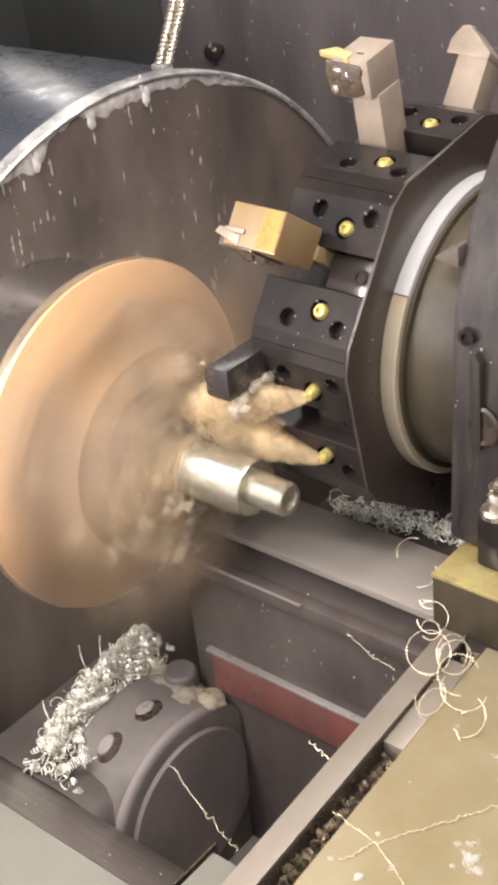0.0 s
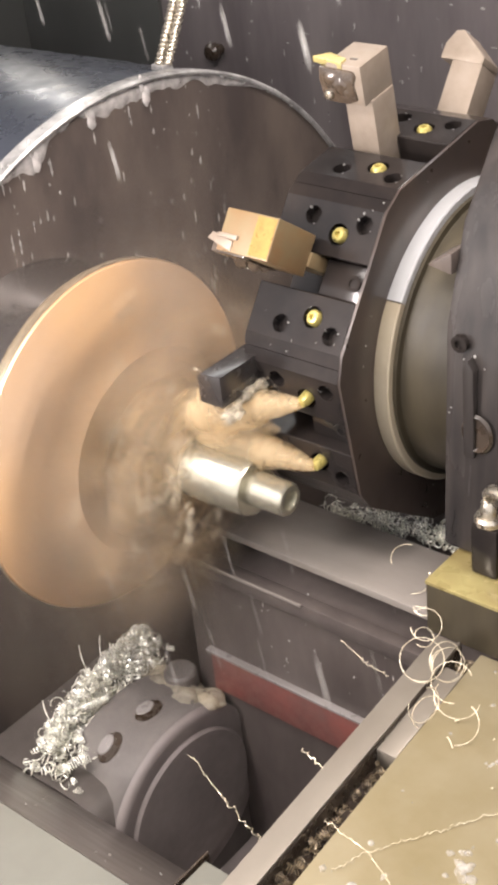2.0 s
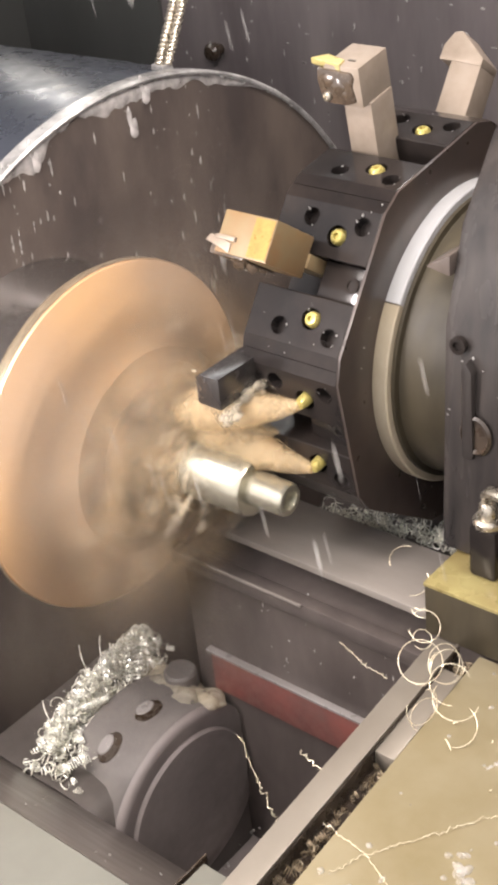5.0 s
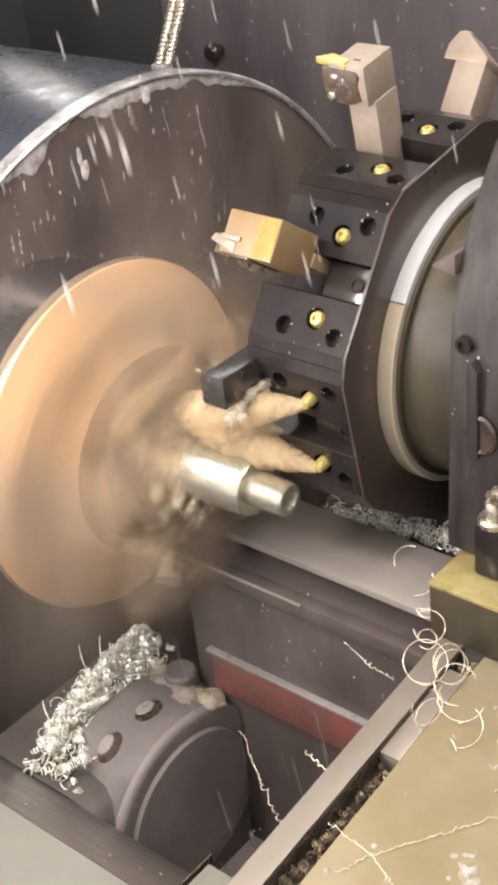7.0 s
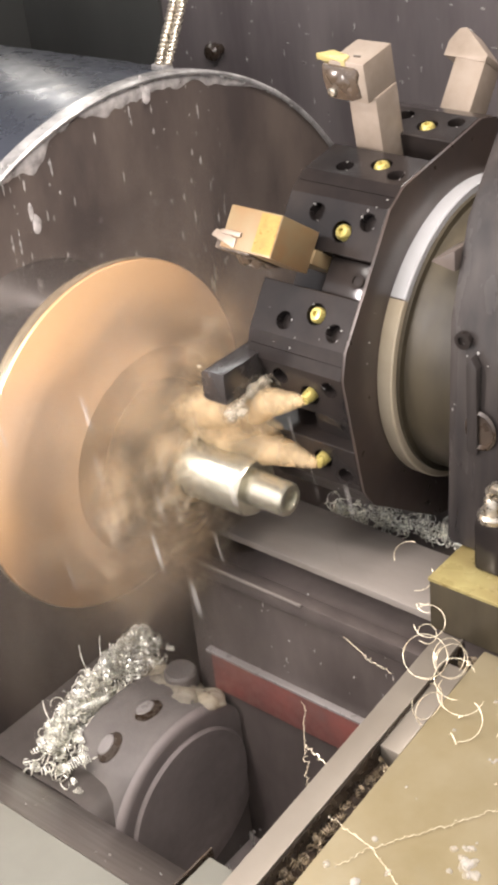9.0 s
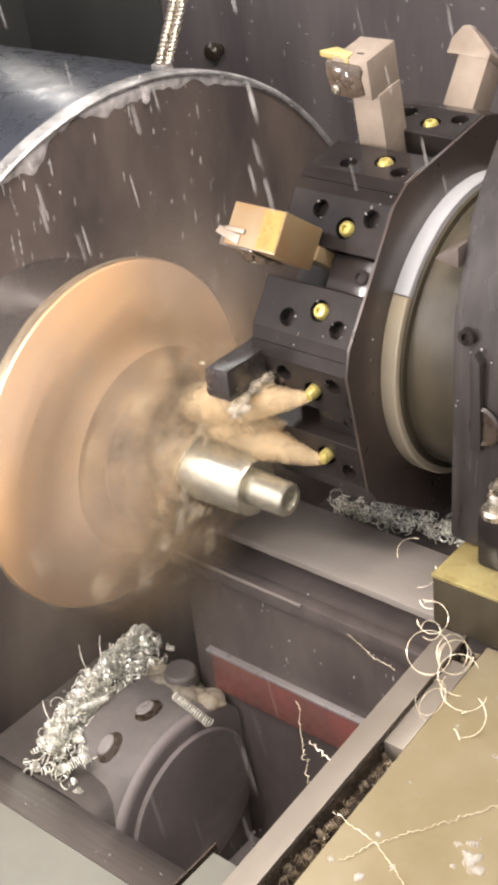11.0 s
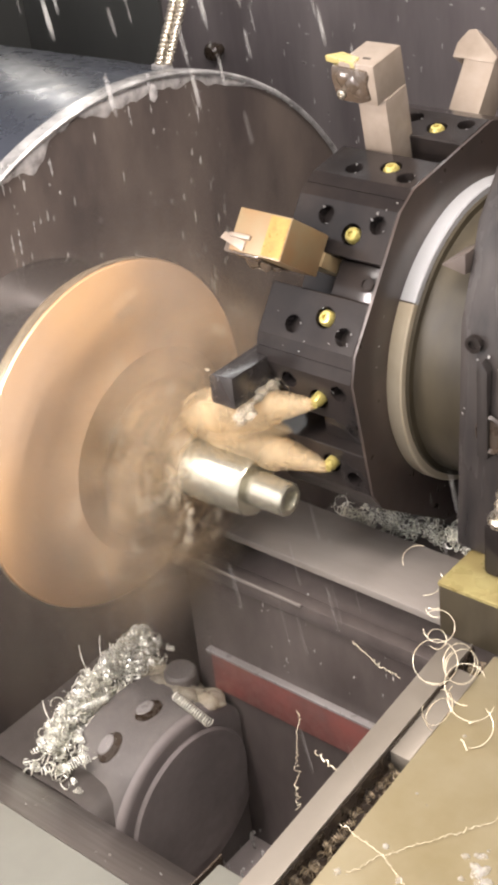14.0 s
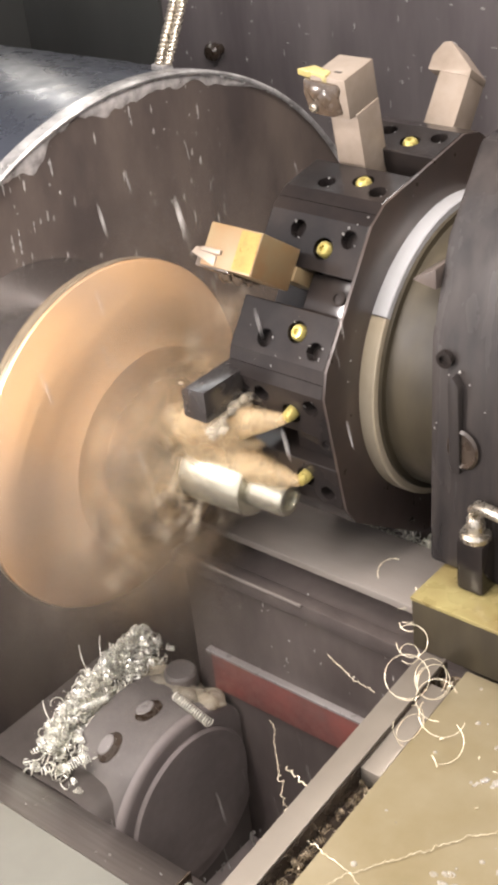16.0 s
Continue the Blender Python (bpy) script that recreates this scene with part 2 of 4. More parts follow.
def part(name, bm, mat, parent=None, label="", smooth=35):
    """Links a bmesh that was built in world metres as one mesh object."""
    bmesh.ops.recalc_face_normals(bm, faces=bm.faces)
    me = bpy.data.meshes.new(name)
    if parent:
        bmesh.ops.translate(bm, verts=bm.verts, vec=-origin_of(parent))
    bm.to_mesh(me)
    bm.free()
    me.materials.append(mat)
    if smooth:
        me.shade_smooth()
        me.set_sharp_from_angle(angle=radians(smooth))
    ob = new(name, me)
    if parent:
        ob.parent = parent
    if label:
        ob["label"] = label
    return ob


def bevel(bm, w, seg=2):
    if w:
        e = [x for x in bm.edges if len(x.link_faces) == 2 and x.calc_face_angle(0) > 0.5]
        bmesh.ops.bevel(bm, geom=e, offset=w, segments=seg, affect="EDGES", profile=0.6, clamp_overlap=True)
    return bm


def box(x0, x1, y0, y1, z0, z1, w=0.0, m=None):
    bm = bmesh.new()
    bmesh.ops.create_cube(bm, size=1)
    for v in bm.verts:
        v.co = Vector((x0 + (v.co.x + 0.5) * (x1 - x0), y0 + (v.co.y + 0.5) * (y1 - y0), z0 + (v.co.z + 0.5) * (z1 - z0)))
    bevel(bm, w)
    if m:
        bmesh.ops.transform(bm, matrix=m, verts=bm.verts)
    return bm


def prism(points, a, b, axis="x", w=0.0, m=None):
    """A polygon, given in the two other axes in order, drawn out along the axis from a to b."""
    bm = bmesh.new()
    put = {"x": lambda p, q: (q, p[0], p[1]), "y": lambda p, q: (p[0], q, p[1]), "z": lambda p, q: (p[0], p[1], q)}[axis]
    lo = [bm.verts.new(put(p, a)) for p in points]
    hi = [bm.verts.new(put(p, b)) for p in points]
    bm.faces.new(lo), bm.faces.new(hi[::-1])
    for i in range(len(points)):
        j = (i + 1) % len(points)
        bm.faces.new((lo[i], hi[i], hi[j], lo[j]))
    bmesh.ops.recalc_face_normals(bm, faces=bm.faces)
    bevel(bm, w)
    if m:
        bmesh.ops.transform(bm, matrix=m, verts=bm.verts)
    return bm


def turned(profile, cy=0.0, cz=0.0, n=96, m=None, closed=False):
    """A body of revolution about the x axis through (cy, cz): profile of (x, radius)."""
    bm = bmesh.new()
    rings = []
    for x, r in profile:
        if r < 1e-6:
            rings.append([bm.verts.new((x, cy, cz))])
        else:
            rings.append([bm.verts.new((x, cy + r * math.cos(2 * math.pi * i / n), cz + r * math.sin(2 * math.pi * i / n))) for i in range(n)])
    pairs = list(zip(rings, rings[1:])) + ([(rings[-1], rings[0])] if closed else [])
    for p, q in pairs:
        for i in range(n):
            j = (i + 1) % n
            f = [p[i % len(p)], p[j % len(p)], q[j % len(q)], q[i % len(q)]]
            f = list(dict.fromkeys(f))
            if len(f) > 2:
                bm.faces.new(f)
    if m:
        bmesh.ops.transform(bm, matrix=m, verts=bm.verts)
    return bm


def along(p, q):
    """The pose that lays the x axis from p towards q."""
    d = Vector(q) - Vector(p)
    return Matrix.Translation(p) @ d.to_track_quat("X", "Z").to_matrix().to_4x4()


def wire(bm, pts, r, n=5, taper=False):
    rings = []
    pts = [Vector(p) for p in pts]
    for k, p in enumerate(pts):
        d = (pts[min(k + 1, len(pts) - 1)] - pts[max(k - 1, 0)]).normalized()
        side = d.cross(Vector((0.31, 0.2, 0.93))).normalized()
        up = side.cross(d)
        rr = r * (1 - 0.7 * abs(2 * k / (len(pts) - 1) - 1) ** 3) if taper else r
        rings.append([bm.verts.new(p + side * rr * math.cos(2 * math.pi * i / n) + up * rr * math.sin(2 * math.pi * i / n)) for i in range(n)])
    for a, b in zip(rings, rings[1:]):
        for i in range(n):
            bm.faces.new((a[i], a[(i + 1) % n], b[(i + 1) % n], b[i]))
    bm.faces.new(rings[0][::-1]), bm.faces.new(rings[-1])
    return bm


def merged(*bms):
    bm = bmesh.new()
    me = bpy.data.meshes.new("join")
    for b in bms:
        b.to_mesh(me)
        bm.from_mesh(me)
        b.free()
    bpy.data.meshes.remove(me)
    return bm


def lump(bm, at, size, amount, freq, rng, sub=3, m=None):
    seed = Vector((rng.uniform(0, 50), rng.uniform(0, 50), rng.uniform(0, 50)))
    made = bmesh.ops.create_icosphere(bm, subdivisions=sub, radius=1.0)["verts"]
    for v in made:
        k = 1 + amount * noise.fractal(v.co * freq + seed, 1.0, 2.0, 3)
        v.co = Vector((v.co.x * size[0], v.co.y * size[1], v.co.z * size[2])) * k
    if m:
        bmesh.ops.transform(bm, matrix=m, verts=made)
    bmesh.ops.translate(bm, verts=made, vec=at)
CARRIED = []   # what rides on the carriage

# ---- the enclosure ----
def enclosure():
    tagged(part("wall_back", box(-0.75, 1.05, 0.62, 0.64, -0.45, 0.70), M_BACK), "dark grey painted steel back wall wet with coolant", "wall", kind="structure")
    tagged(part("wall_left", box(-0.77, -0.75, -0.43, 0.64, -0.45, 0.70), M_PANEL), "dark grey painted steel side wall", "wall", kind="structure")
    tagged(part("wall_right", box(1.05, 1.07, -0.43, 0.64, -0.45, 0.70), M_BACK), "dark grey painted steel side wall", "wall", kind="structure")
    tagged(part("wall_front", box(-0.75, 1.05, -0.45, -0.43, -0.45, -0.09), M_BACK), "painted steel front panel under the door opening", "wall", kind="structure")
    tagged(part("ceiling", box(-0.77, 1.07, -0.43, 0.64, 0.70, 0.72), M_BACK), "painted steel roof of the machine enclosure", "ceiling", kind="structure")
    tagged(part("floor", box(-0.77, 1.07, -0.45, 0.64, -0.47, -0.45), M_BED), "dark steel chip pan floor", "floor", kind="structure")
    # unseen roof lamps, placed by choice to match the area lights
    for x0, x1, y0, y1 in ((0.02, 0.58, 0.07, 0.13), (-0.18, 0.46, -0.37, -0.29), (-0.52, -0.04, 0.42, 0.50)):
        t = thing("machine_lamp", ((x0 + x1) / 2, (y0 + y1) / 2, 0.70), "slim white lamp added out of view on the enclosure roof", "lamp", "machine lamps")
        part("housing", box(x0, x1, y0, y1, 0.68, 0.70, 0.002), M_LINER, t)
        part("diffuser", box(x0 + 0.01, x1 - 0.01, y0 + 0.008, y1 - 0.008, 0.674, 0.68, 0.001), M_LAMP, t)


    # body of the added front fill, an unseen lamp
    t = thing("post_fill_lamp", (0.0, -0.42, 0.24), "added upright fill lamp, out of view at the door opening", "lamp", "machine lamps")
    part("housing", box(-0.03, 0.03, -0.43, -0.418, -0.06, 0.41, 0.002), M_LINER, t)
    part("diffuser", box(-0.018, 0.018, -0.418, -0.411, 0.085, 0.395, 0.001), M_LAMP, t)
    tagged(part("wall_panel", box(-0.75, -0.5223, 0.6135, 0.6195, -0.2, 0.68, 0.001), M_PANEL), "darker steel panel on the back wall", "panel", kind="structure")
    # made-up round body in place of a wet glint on the wall
    t = thing("wall_glint_body", (-0.4412, 0.62, 0.0307), "small dark round body standing in for a wet glint on the back wall", "knob")
    part("knob", turned([(0, 0.006), (0.006, 0.006), (0.008, 0.009), (0.016, 0.010), (0.020, 0.007), (0.021, 0.0)], 0, 0, 32, along((-0.4412, 0.6195, 0.0307), (-0.4412, 0.0, 0.0307))), M_DARK, t)
    t = thing("corner_lamp", (-0.72, 0.56, 0.48), "upright white lamp in the enclosure corner", "lamp", "machine lamps")
    part("housing", box(-0.748, -0.728, 0.535, 0.6195, 0.29, 0.67, 0.002), M_LINER, t)
    part("diffuser", box(-0.727, -0.719, 0.545, 0.617, 0.30, 0.66, 0.001), M_LAMP, t)


enclosure()


# ---- headstock and spindle ----
def headstock():
    t = thing("headstock", (-0.4, 0.11, -0.089), "large round dark headstock nose with a worn bright rim", "headstock")
    cy, cz, R = 0.11, -0.089, 0.2742
    part("nose", turned([(-0.75, R - 0.012), (-0.095, R - 0.0020), (-0.083, R - 0.0012)], cy, cz, 160), M_NOSE, t, "blue-grey wet painted drum")
    part("rim", turned([(-0.0830, R - 0.0015), (-0.0820, R - 0.0003), (-0.0710, R), (-0.0698, R - 0.0014), (-0.0705, R - 0.0030), (-0.0820, R - 0.0040)], cy, cz, 160, closed=True), M_RIM, t, "worn bright metal rim")
    part("face", turned([(-0.0735, R - 0.0032), (-0.0735, 0.0)], cy, cz, 160), M_GUARD, t, "dark wet iron face")
    return t


def hose():
    t = thing("coolant_hose", (-0.0882, 0.17, 0.182), "twin ribbed metal coolant hoses beside the headstock drum", "hose")
    for off in (-0.0030, 0.0030):
        a, b = Vector((-0.0880 + off, 0.1690 + off * 0.4, 0.1805)), Vector((-0.0885 + off * 1.1, 0.2378 + off * 0.4, 0.2960))
        m = along(a, b)
        L = (b - a).length
        prof = []
        for k in range(int(L / 0.0030)):
            prof += [(k * 0.0030, 0.0026), (k * 0.0030 + 0.0008, 0.0033), (k * 0.0030 + 0.0018, 0.0033)]
        part("braid", turned(prof, 0, 0, 18, m), M_HOSE, t)
    part("foot", box(-0.0950, -0.0835, 0.164, 0.174, 0.1760, 0.1815, 0.001), M_RIM, t, "pale wet clip")
    return t


def workpiece():
    t = thing("workpiece", (0, 0, 0), "turned bronze disc with a bright stepped steel shaft, spinning wet", "workpiece")
    part("disc", turned([(-0.004, 0.112), (-0.001, 0.1148), (0.001, 0.1140), (0.010, 0.0985), (0.020, 0.080), (0.0275, 0.0695), (0.030, 0.067), (0.030, 0.058)], n=160), M_BRASS, t, "coppery turned bronze disc face")
    part("collar", turned([(0.030, 0.0582), (0.0285, 0.057), (0.0285, 0.043), (0.030, 0.0425), (0.027, 0.0412), (0.000, 0.0405), (0.000, 0.018)], n=128), M_BRASS, t, "stepped bronze collar round the shaft")
    part("edge", turned([(-0.0005, 0.1150), (-0.006, 0.1150), (-0.010, 0.113)], n=160), M_BRASS_EDGE, t)
    part("hub", turned([(-0.009, 0.113), (-0.012, 0.0900), (-0.073, 0.1010)], n=128), M_HUB, t, "dark polished hub behind the disc")
    part("shaft", turned([(0.014, 0.0200), (0.055, 0.0195), (0.108, 0.0185), (0.1105, 0.0168)], n=72), M_SHAFT, t, "bright turned steel shaft")
    part("spigot", turned([(0.1105, 0.0172), (0.1105, 0.0110), (0.1345, 0.0104), (0.136, 0.0092), (0.136, 0.0060), (0.131, 0.0045), (0.131, 0.0)], n=64), M_SHAFT, t)
    return t


headstock()
hose()
WORK = workpiece()


# ---- the bed under the spindle ----
def bed():
    t = thing("bed_way", (0.2, 0.05, -0.2), "worn grey steel way on a dark wet bed casting", "machine bed")
    part("way", box(0.0305, 0.75, 0.0275, 0.082, -0.0755, -0.070, 0.0010), M_PLATE, t, "worn grey steel way")
    part("neck", box(0.034, 0.75, 0.052, 0.080, -0.0985, -0.0757, 0.001), M_BED, t)
    part("casting", box(0.012, 0.75, 0.026, 0.080, -0.45, -0.0988, 0.001), M_BED, t)
    part("ledge", box(0.006, 0.75, 0.0195, 0.030, -0.110, -0.0975, 0.002), M_BED, t)
    # thin pale strip that draws the highlight along the worn ledge edge
    part("ledge_highlight", box(0.0065, 0.120, 0.0182, 0.0196, -0.0990, -0.0968, 0.0005), M_PLATE, t, "light strip for the highlight on the worn ledge edge")
    part("red_lip", box(0.026, 0.75, 0.0205, 0.0262, -0.1808, -0.1785, 0.0006), M_LINER, t)
    part("red_strip", box(0.030, 0.75, 0.0215, 0.0265, -0.2135, -0.181, 0.001), M_RED, t, "oxide red painted strip")
    return t


def pan():
    level = [(-0.75, -0.221), (0.010, -0.221), (0.024, -0.2228), (0.034, -0.2280), (0.0405, -0.2370), (0.0440, -0.2500), (0.0440, -0.42), (-0.75, -0.42)]
    tagged(part("chip_pan", prism(level, -0.1092, 0.0255, "y"), M_PAN, smooth=50), "dark wet chip pan below the chuck", "pan", kind="structure")
    tagged(part("well_floor", box(0.0445, 0.9, -0.1092, 0.0255, -0.44, -0.36), M_WET), "dark wet bottom of the drain well", "floor", kind="structure")
    prof = [(-0.1095, -0.2225), (-0.2233, -0.0605), (-0.2233, -0.0745), (-0.127, -0.226), (-0.127, -0.445), (-0.1095, -0.445)]
    tagged(part("pan_apron", prism(prof, -0.75, 0.9, "x", 0.001), M_APRON), "sloping grey apron of the chip pan", "apron", kind="structure")
    tagged(part("sill", box(-0.75, 1.05, -0.43, -0.2236, -0.075, -0.060, 0.0015), M_SILL), "pale grey steel sill wet with coolant", "sill", kind="structure")


bed()
pan()

# ---- the turret on its carriage ----
TY, TZ, TH = 0.1366, 0.0625, 0.1171
FACE0 = 99.15


def face_pose(k):
    """Pose of turret face k: local x along the spindle, local y along the face, local z outward."""
    a = radians(FACE0 + 45 * k)
    nrm = Vector((0, math.cos(a), math.sin(a)))
    w = Vector((0, -math.sin(a), math.cos(a)))
    m = Matrix(((1, 0, 0, 0), (0, w.y, nrm.y, 0), (0, w.z, nrm.z, 0), (0, 0, 0, 1)))
    return Matrix.Translation(Vector((0, TY, TZ)) + nrm * TH) @ m


def holed_plate(x0, x1, y0, y1, depth, holes, slant, chamfer):
    """A block with round holes in its top (local z = 0); slant leans the y1 side inward for the mitre, below a chamfer."""
    mitre = y1 - 0.146 * chamfer
    y1 -= chamfer
    bm = bmesh.new()
    outer = [bm.verts.new(c) for c in ((x0, y0, 0), (x1, y0, 0), (x1, y1, 0), (x0, y1, 0))]
    edges = [bm.edges.new((outer[i], outer[(i + 1) % 4])) for i in range(4)]
    loops = []
    for hx, hy, hr in holes:
        vs = [bm.verts.new((hx + hr * math.cos(2 * math.pi * i / 20), hy + hr * math.sin(2 * math.pi * i / 20), 0)) for i in range(20)]
        edges += [bm.edges.new((vs[i], vs[(i + 1) % 20])) for i in range(20)]
        loops.append(vs)
    bmesh.ops.triangle_fill(bm, use_beauty=True, use_dissolve=False, edges=edges)
    for f in list(bm.faces):
        c = f.calc_center_median()
        if any((c.x - hx) ** 2 + (c.y - hy) ** 2 < (hr * 0.97) ** 2 and all(v in vs for v in f.verts) for (hx, hy, hr), vs in zip(holes, loops)):
            bm.faces.remove(f)
    low = [bm.verts.new((x, y, -depth)) for x, y in ((x0, y0), (x1, y0), (x1, mitre - slant), (x0, mitre - slant))]
    mid = [bm.verts.new((x, mitre, -0.354 * chamfer)) for x in (x1, x0)]
    bm.faces.new((outer[0], outer[1], low[1], low[0])), bm.faces.new((outer[1], outer[2], mid[0], low[2], low[1]))
    bm.faces.new((outer[2], outer[3], mid[1], mid[0])), bm.faces.new((mid[0], mid[1], low[3], low[2]))
    bm.faces.new((outer[3], outer[0], low[0], low[3], mid[1]))
    bm.faces.new(low[::-1])
    bm.normal_update()
    for vs in loops:
        dn = [bm.verts.new(v.co - Vector((0, 0, 0.0065))) for v in vs]
        for i in range(20):
            bm.faces.new((vs[i], vs[(i + 1) % 20], dn[(i + 1) % 20], dn[i]))
        bm.faces.new(dn)
    return bm


def turret():
    t = thing("tool_turret", (0.145, TY, TZ), "black eight-sided lathe turret with clamp blocks and a steel ring", "turret")
    pts = []
    inner = TH - 0.0102
    for k in range(8):
        m = face_pose(k)
        for y, z in ((-inner * math.tan(radians(22.5)), -0.0102), (-0.0108, -0.0102), (-0.0108, -0.030), (0.0108, -0.030), (0.0108, -0.0102)):
            q = m @ Vector((0, y, z))
            pts.append((q.y, q.z))
    part("drum", prism(pts, 0.1035, 0.1695, "x"), M_BLACK, t)
    half = TH * math.tan(radians(22.5))
    for k in range(8):
        for s in (-1, 1):
            bm = holed_plate(0.1045, 0.1700, 0.0106, half - 0.0002, 0.010, [(0.1262, 0.031, 0.0052), (0.1602, 0.031, 0.0052), (0.1456, 0.0233, 0.0062)], 0.003, 0.0085)
            m = face_pose(k)
            rim = [e for e in bm.edges if all(abs(v.co.z) < 1e-6 for v in e.verts) and len(e.link_faces) == 2 and any(abs(f.normal.z) < 0.9 for f in e.link_faces)
                   and (all(abs(v.co.x - 0.1045) < 1e-6 for v in e.verts) or all(abs(v.co.x - 0.1700) < 1e-6 for v in e.verts) or all(abs(v.co.y - 0.0106) < 1e-6 for v in e.verts))]
            bmesh.ops.bevel(bm, geom=rim, offset=0.0007, segments=2, affect="EDGES", profile=0.5)
            if s < 0:
                bmesh.ops.scale(bm, vec=(1, -1, 1), verts=bm.verts)
            bmesh.ops.transform(bm, matrix=m, verts=bm.verts)
            blk = part("clamp_block", bm, M_BLACK, t, smooth=12)
            spray = (k, s) in ((2, -1), (2, 1))
            nm = m @ Matrix.Translation((0.1456, s * 0.0233, 0)) @ Matrix.Rotation(radians(-90), 4, "Y")
            if spray:
                part("nozzle", turned([(-0.006, 0.0), (-0.006, 0.0040), (0.002, 0.0038), (0.0055, 0.0028), (0.0062, 0.0)], 0, 0, 20, nm), M_NOZZLE, blk, "yellow brass coolant nozzle")
            else:
                part("nozzle", turned([(-0.006, 0.0), (-0.006, 0.0047), (-0.001, 0.0045), (0.0008, 0.0032), (0.0010, 0.0018), (-0.001, 0.0014), (-0.001, 0.0)], 0, 0, 20, nm), M_NOZZLE, blk, "yellow brass coolant plug")
    plate = []
    for k in range(8):
        for y in (0.0085 - half, half - 0.0085):
            q = face_pose(k) @ Vector((0, y, -0.0003))
            plate.append((q.y, q.z))
    part("face_plate", prism(plate, 0.1697, 0.1714, "x"), M_TURRET_FACE, t, "brown oily turret face")
    for k in (1, 2, 3, 4):
        m = face_pose(k)
        part("wedge", box(0.139, 0.1685, -0.0104, 0.0104, -0.030, -0.0075, 0.0012, m), M_BLACK, t)
        part("wedge_bolt", turned([(-0.004, 0.0), (-0.004, 0.0045), (0.001, 0.0045), (0.001, 0.0028), (-0.002, 0.0026), (-0.002, 0.0)], 0, 0, 20,
             m @ Matrix.Translation((0.160, 0, -0.0075)) @ Matrix.Rotation(radians(-90), 4, "Y")), M_BLACK, t)
    # pale ring above the joint, darker beige below it
    for name, lo, hi, mat_, text in (("ring", -100, 145.5, M_RING, "bright brushed steel ring"), ("lower_ring", 145.5, 260, M_RING_BEIGE, "darker beige steel ring")):
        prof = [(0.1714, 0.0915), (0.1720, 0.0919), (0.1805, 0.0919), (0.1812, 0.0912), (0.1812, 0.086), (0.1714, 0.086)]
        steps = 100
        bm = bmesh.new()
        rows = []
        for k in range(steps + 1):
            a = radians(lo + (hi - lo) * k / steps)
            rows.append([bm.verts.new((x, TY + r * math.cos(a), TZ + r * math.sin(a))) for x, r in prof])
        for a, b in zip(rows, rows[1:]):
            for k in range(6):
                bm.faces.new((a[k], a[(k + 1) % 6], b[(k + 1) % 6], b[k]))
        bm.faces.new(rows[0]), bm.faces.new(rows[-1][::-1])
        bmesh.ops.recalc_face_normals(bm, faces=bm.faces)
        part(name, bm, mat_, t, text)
    ja = radians(145.5)
    jp = Vector((0.1714, TY + 0.0919 * math.cos(ja), TZ + 0.0919 * math.sin(ja)))
    part("ring_joint", box(-0.0001, 0.0098, -0.0004, 0.0004, -0.0010, 0.0002, 0.0, Matrix.Translation(jp) @ Matrix.Rotation(ja - radians(90), 4, "X")), M_DARK, t)
    part("neck", turned([(0.1714, 0.0875), (0.1835, 0.0875), (0.1840, 0.084), (0.2136, 0.082)], TY, TZ, 128), M_NECK, t, "dark olive-brown wet neck with reflection streaks in its colour")
    return t


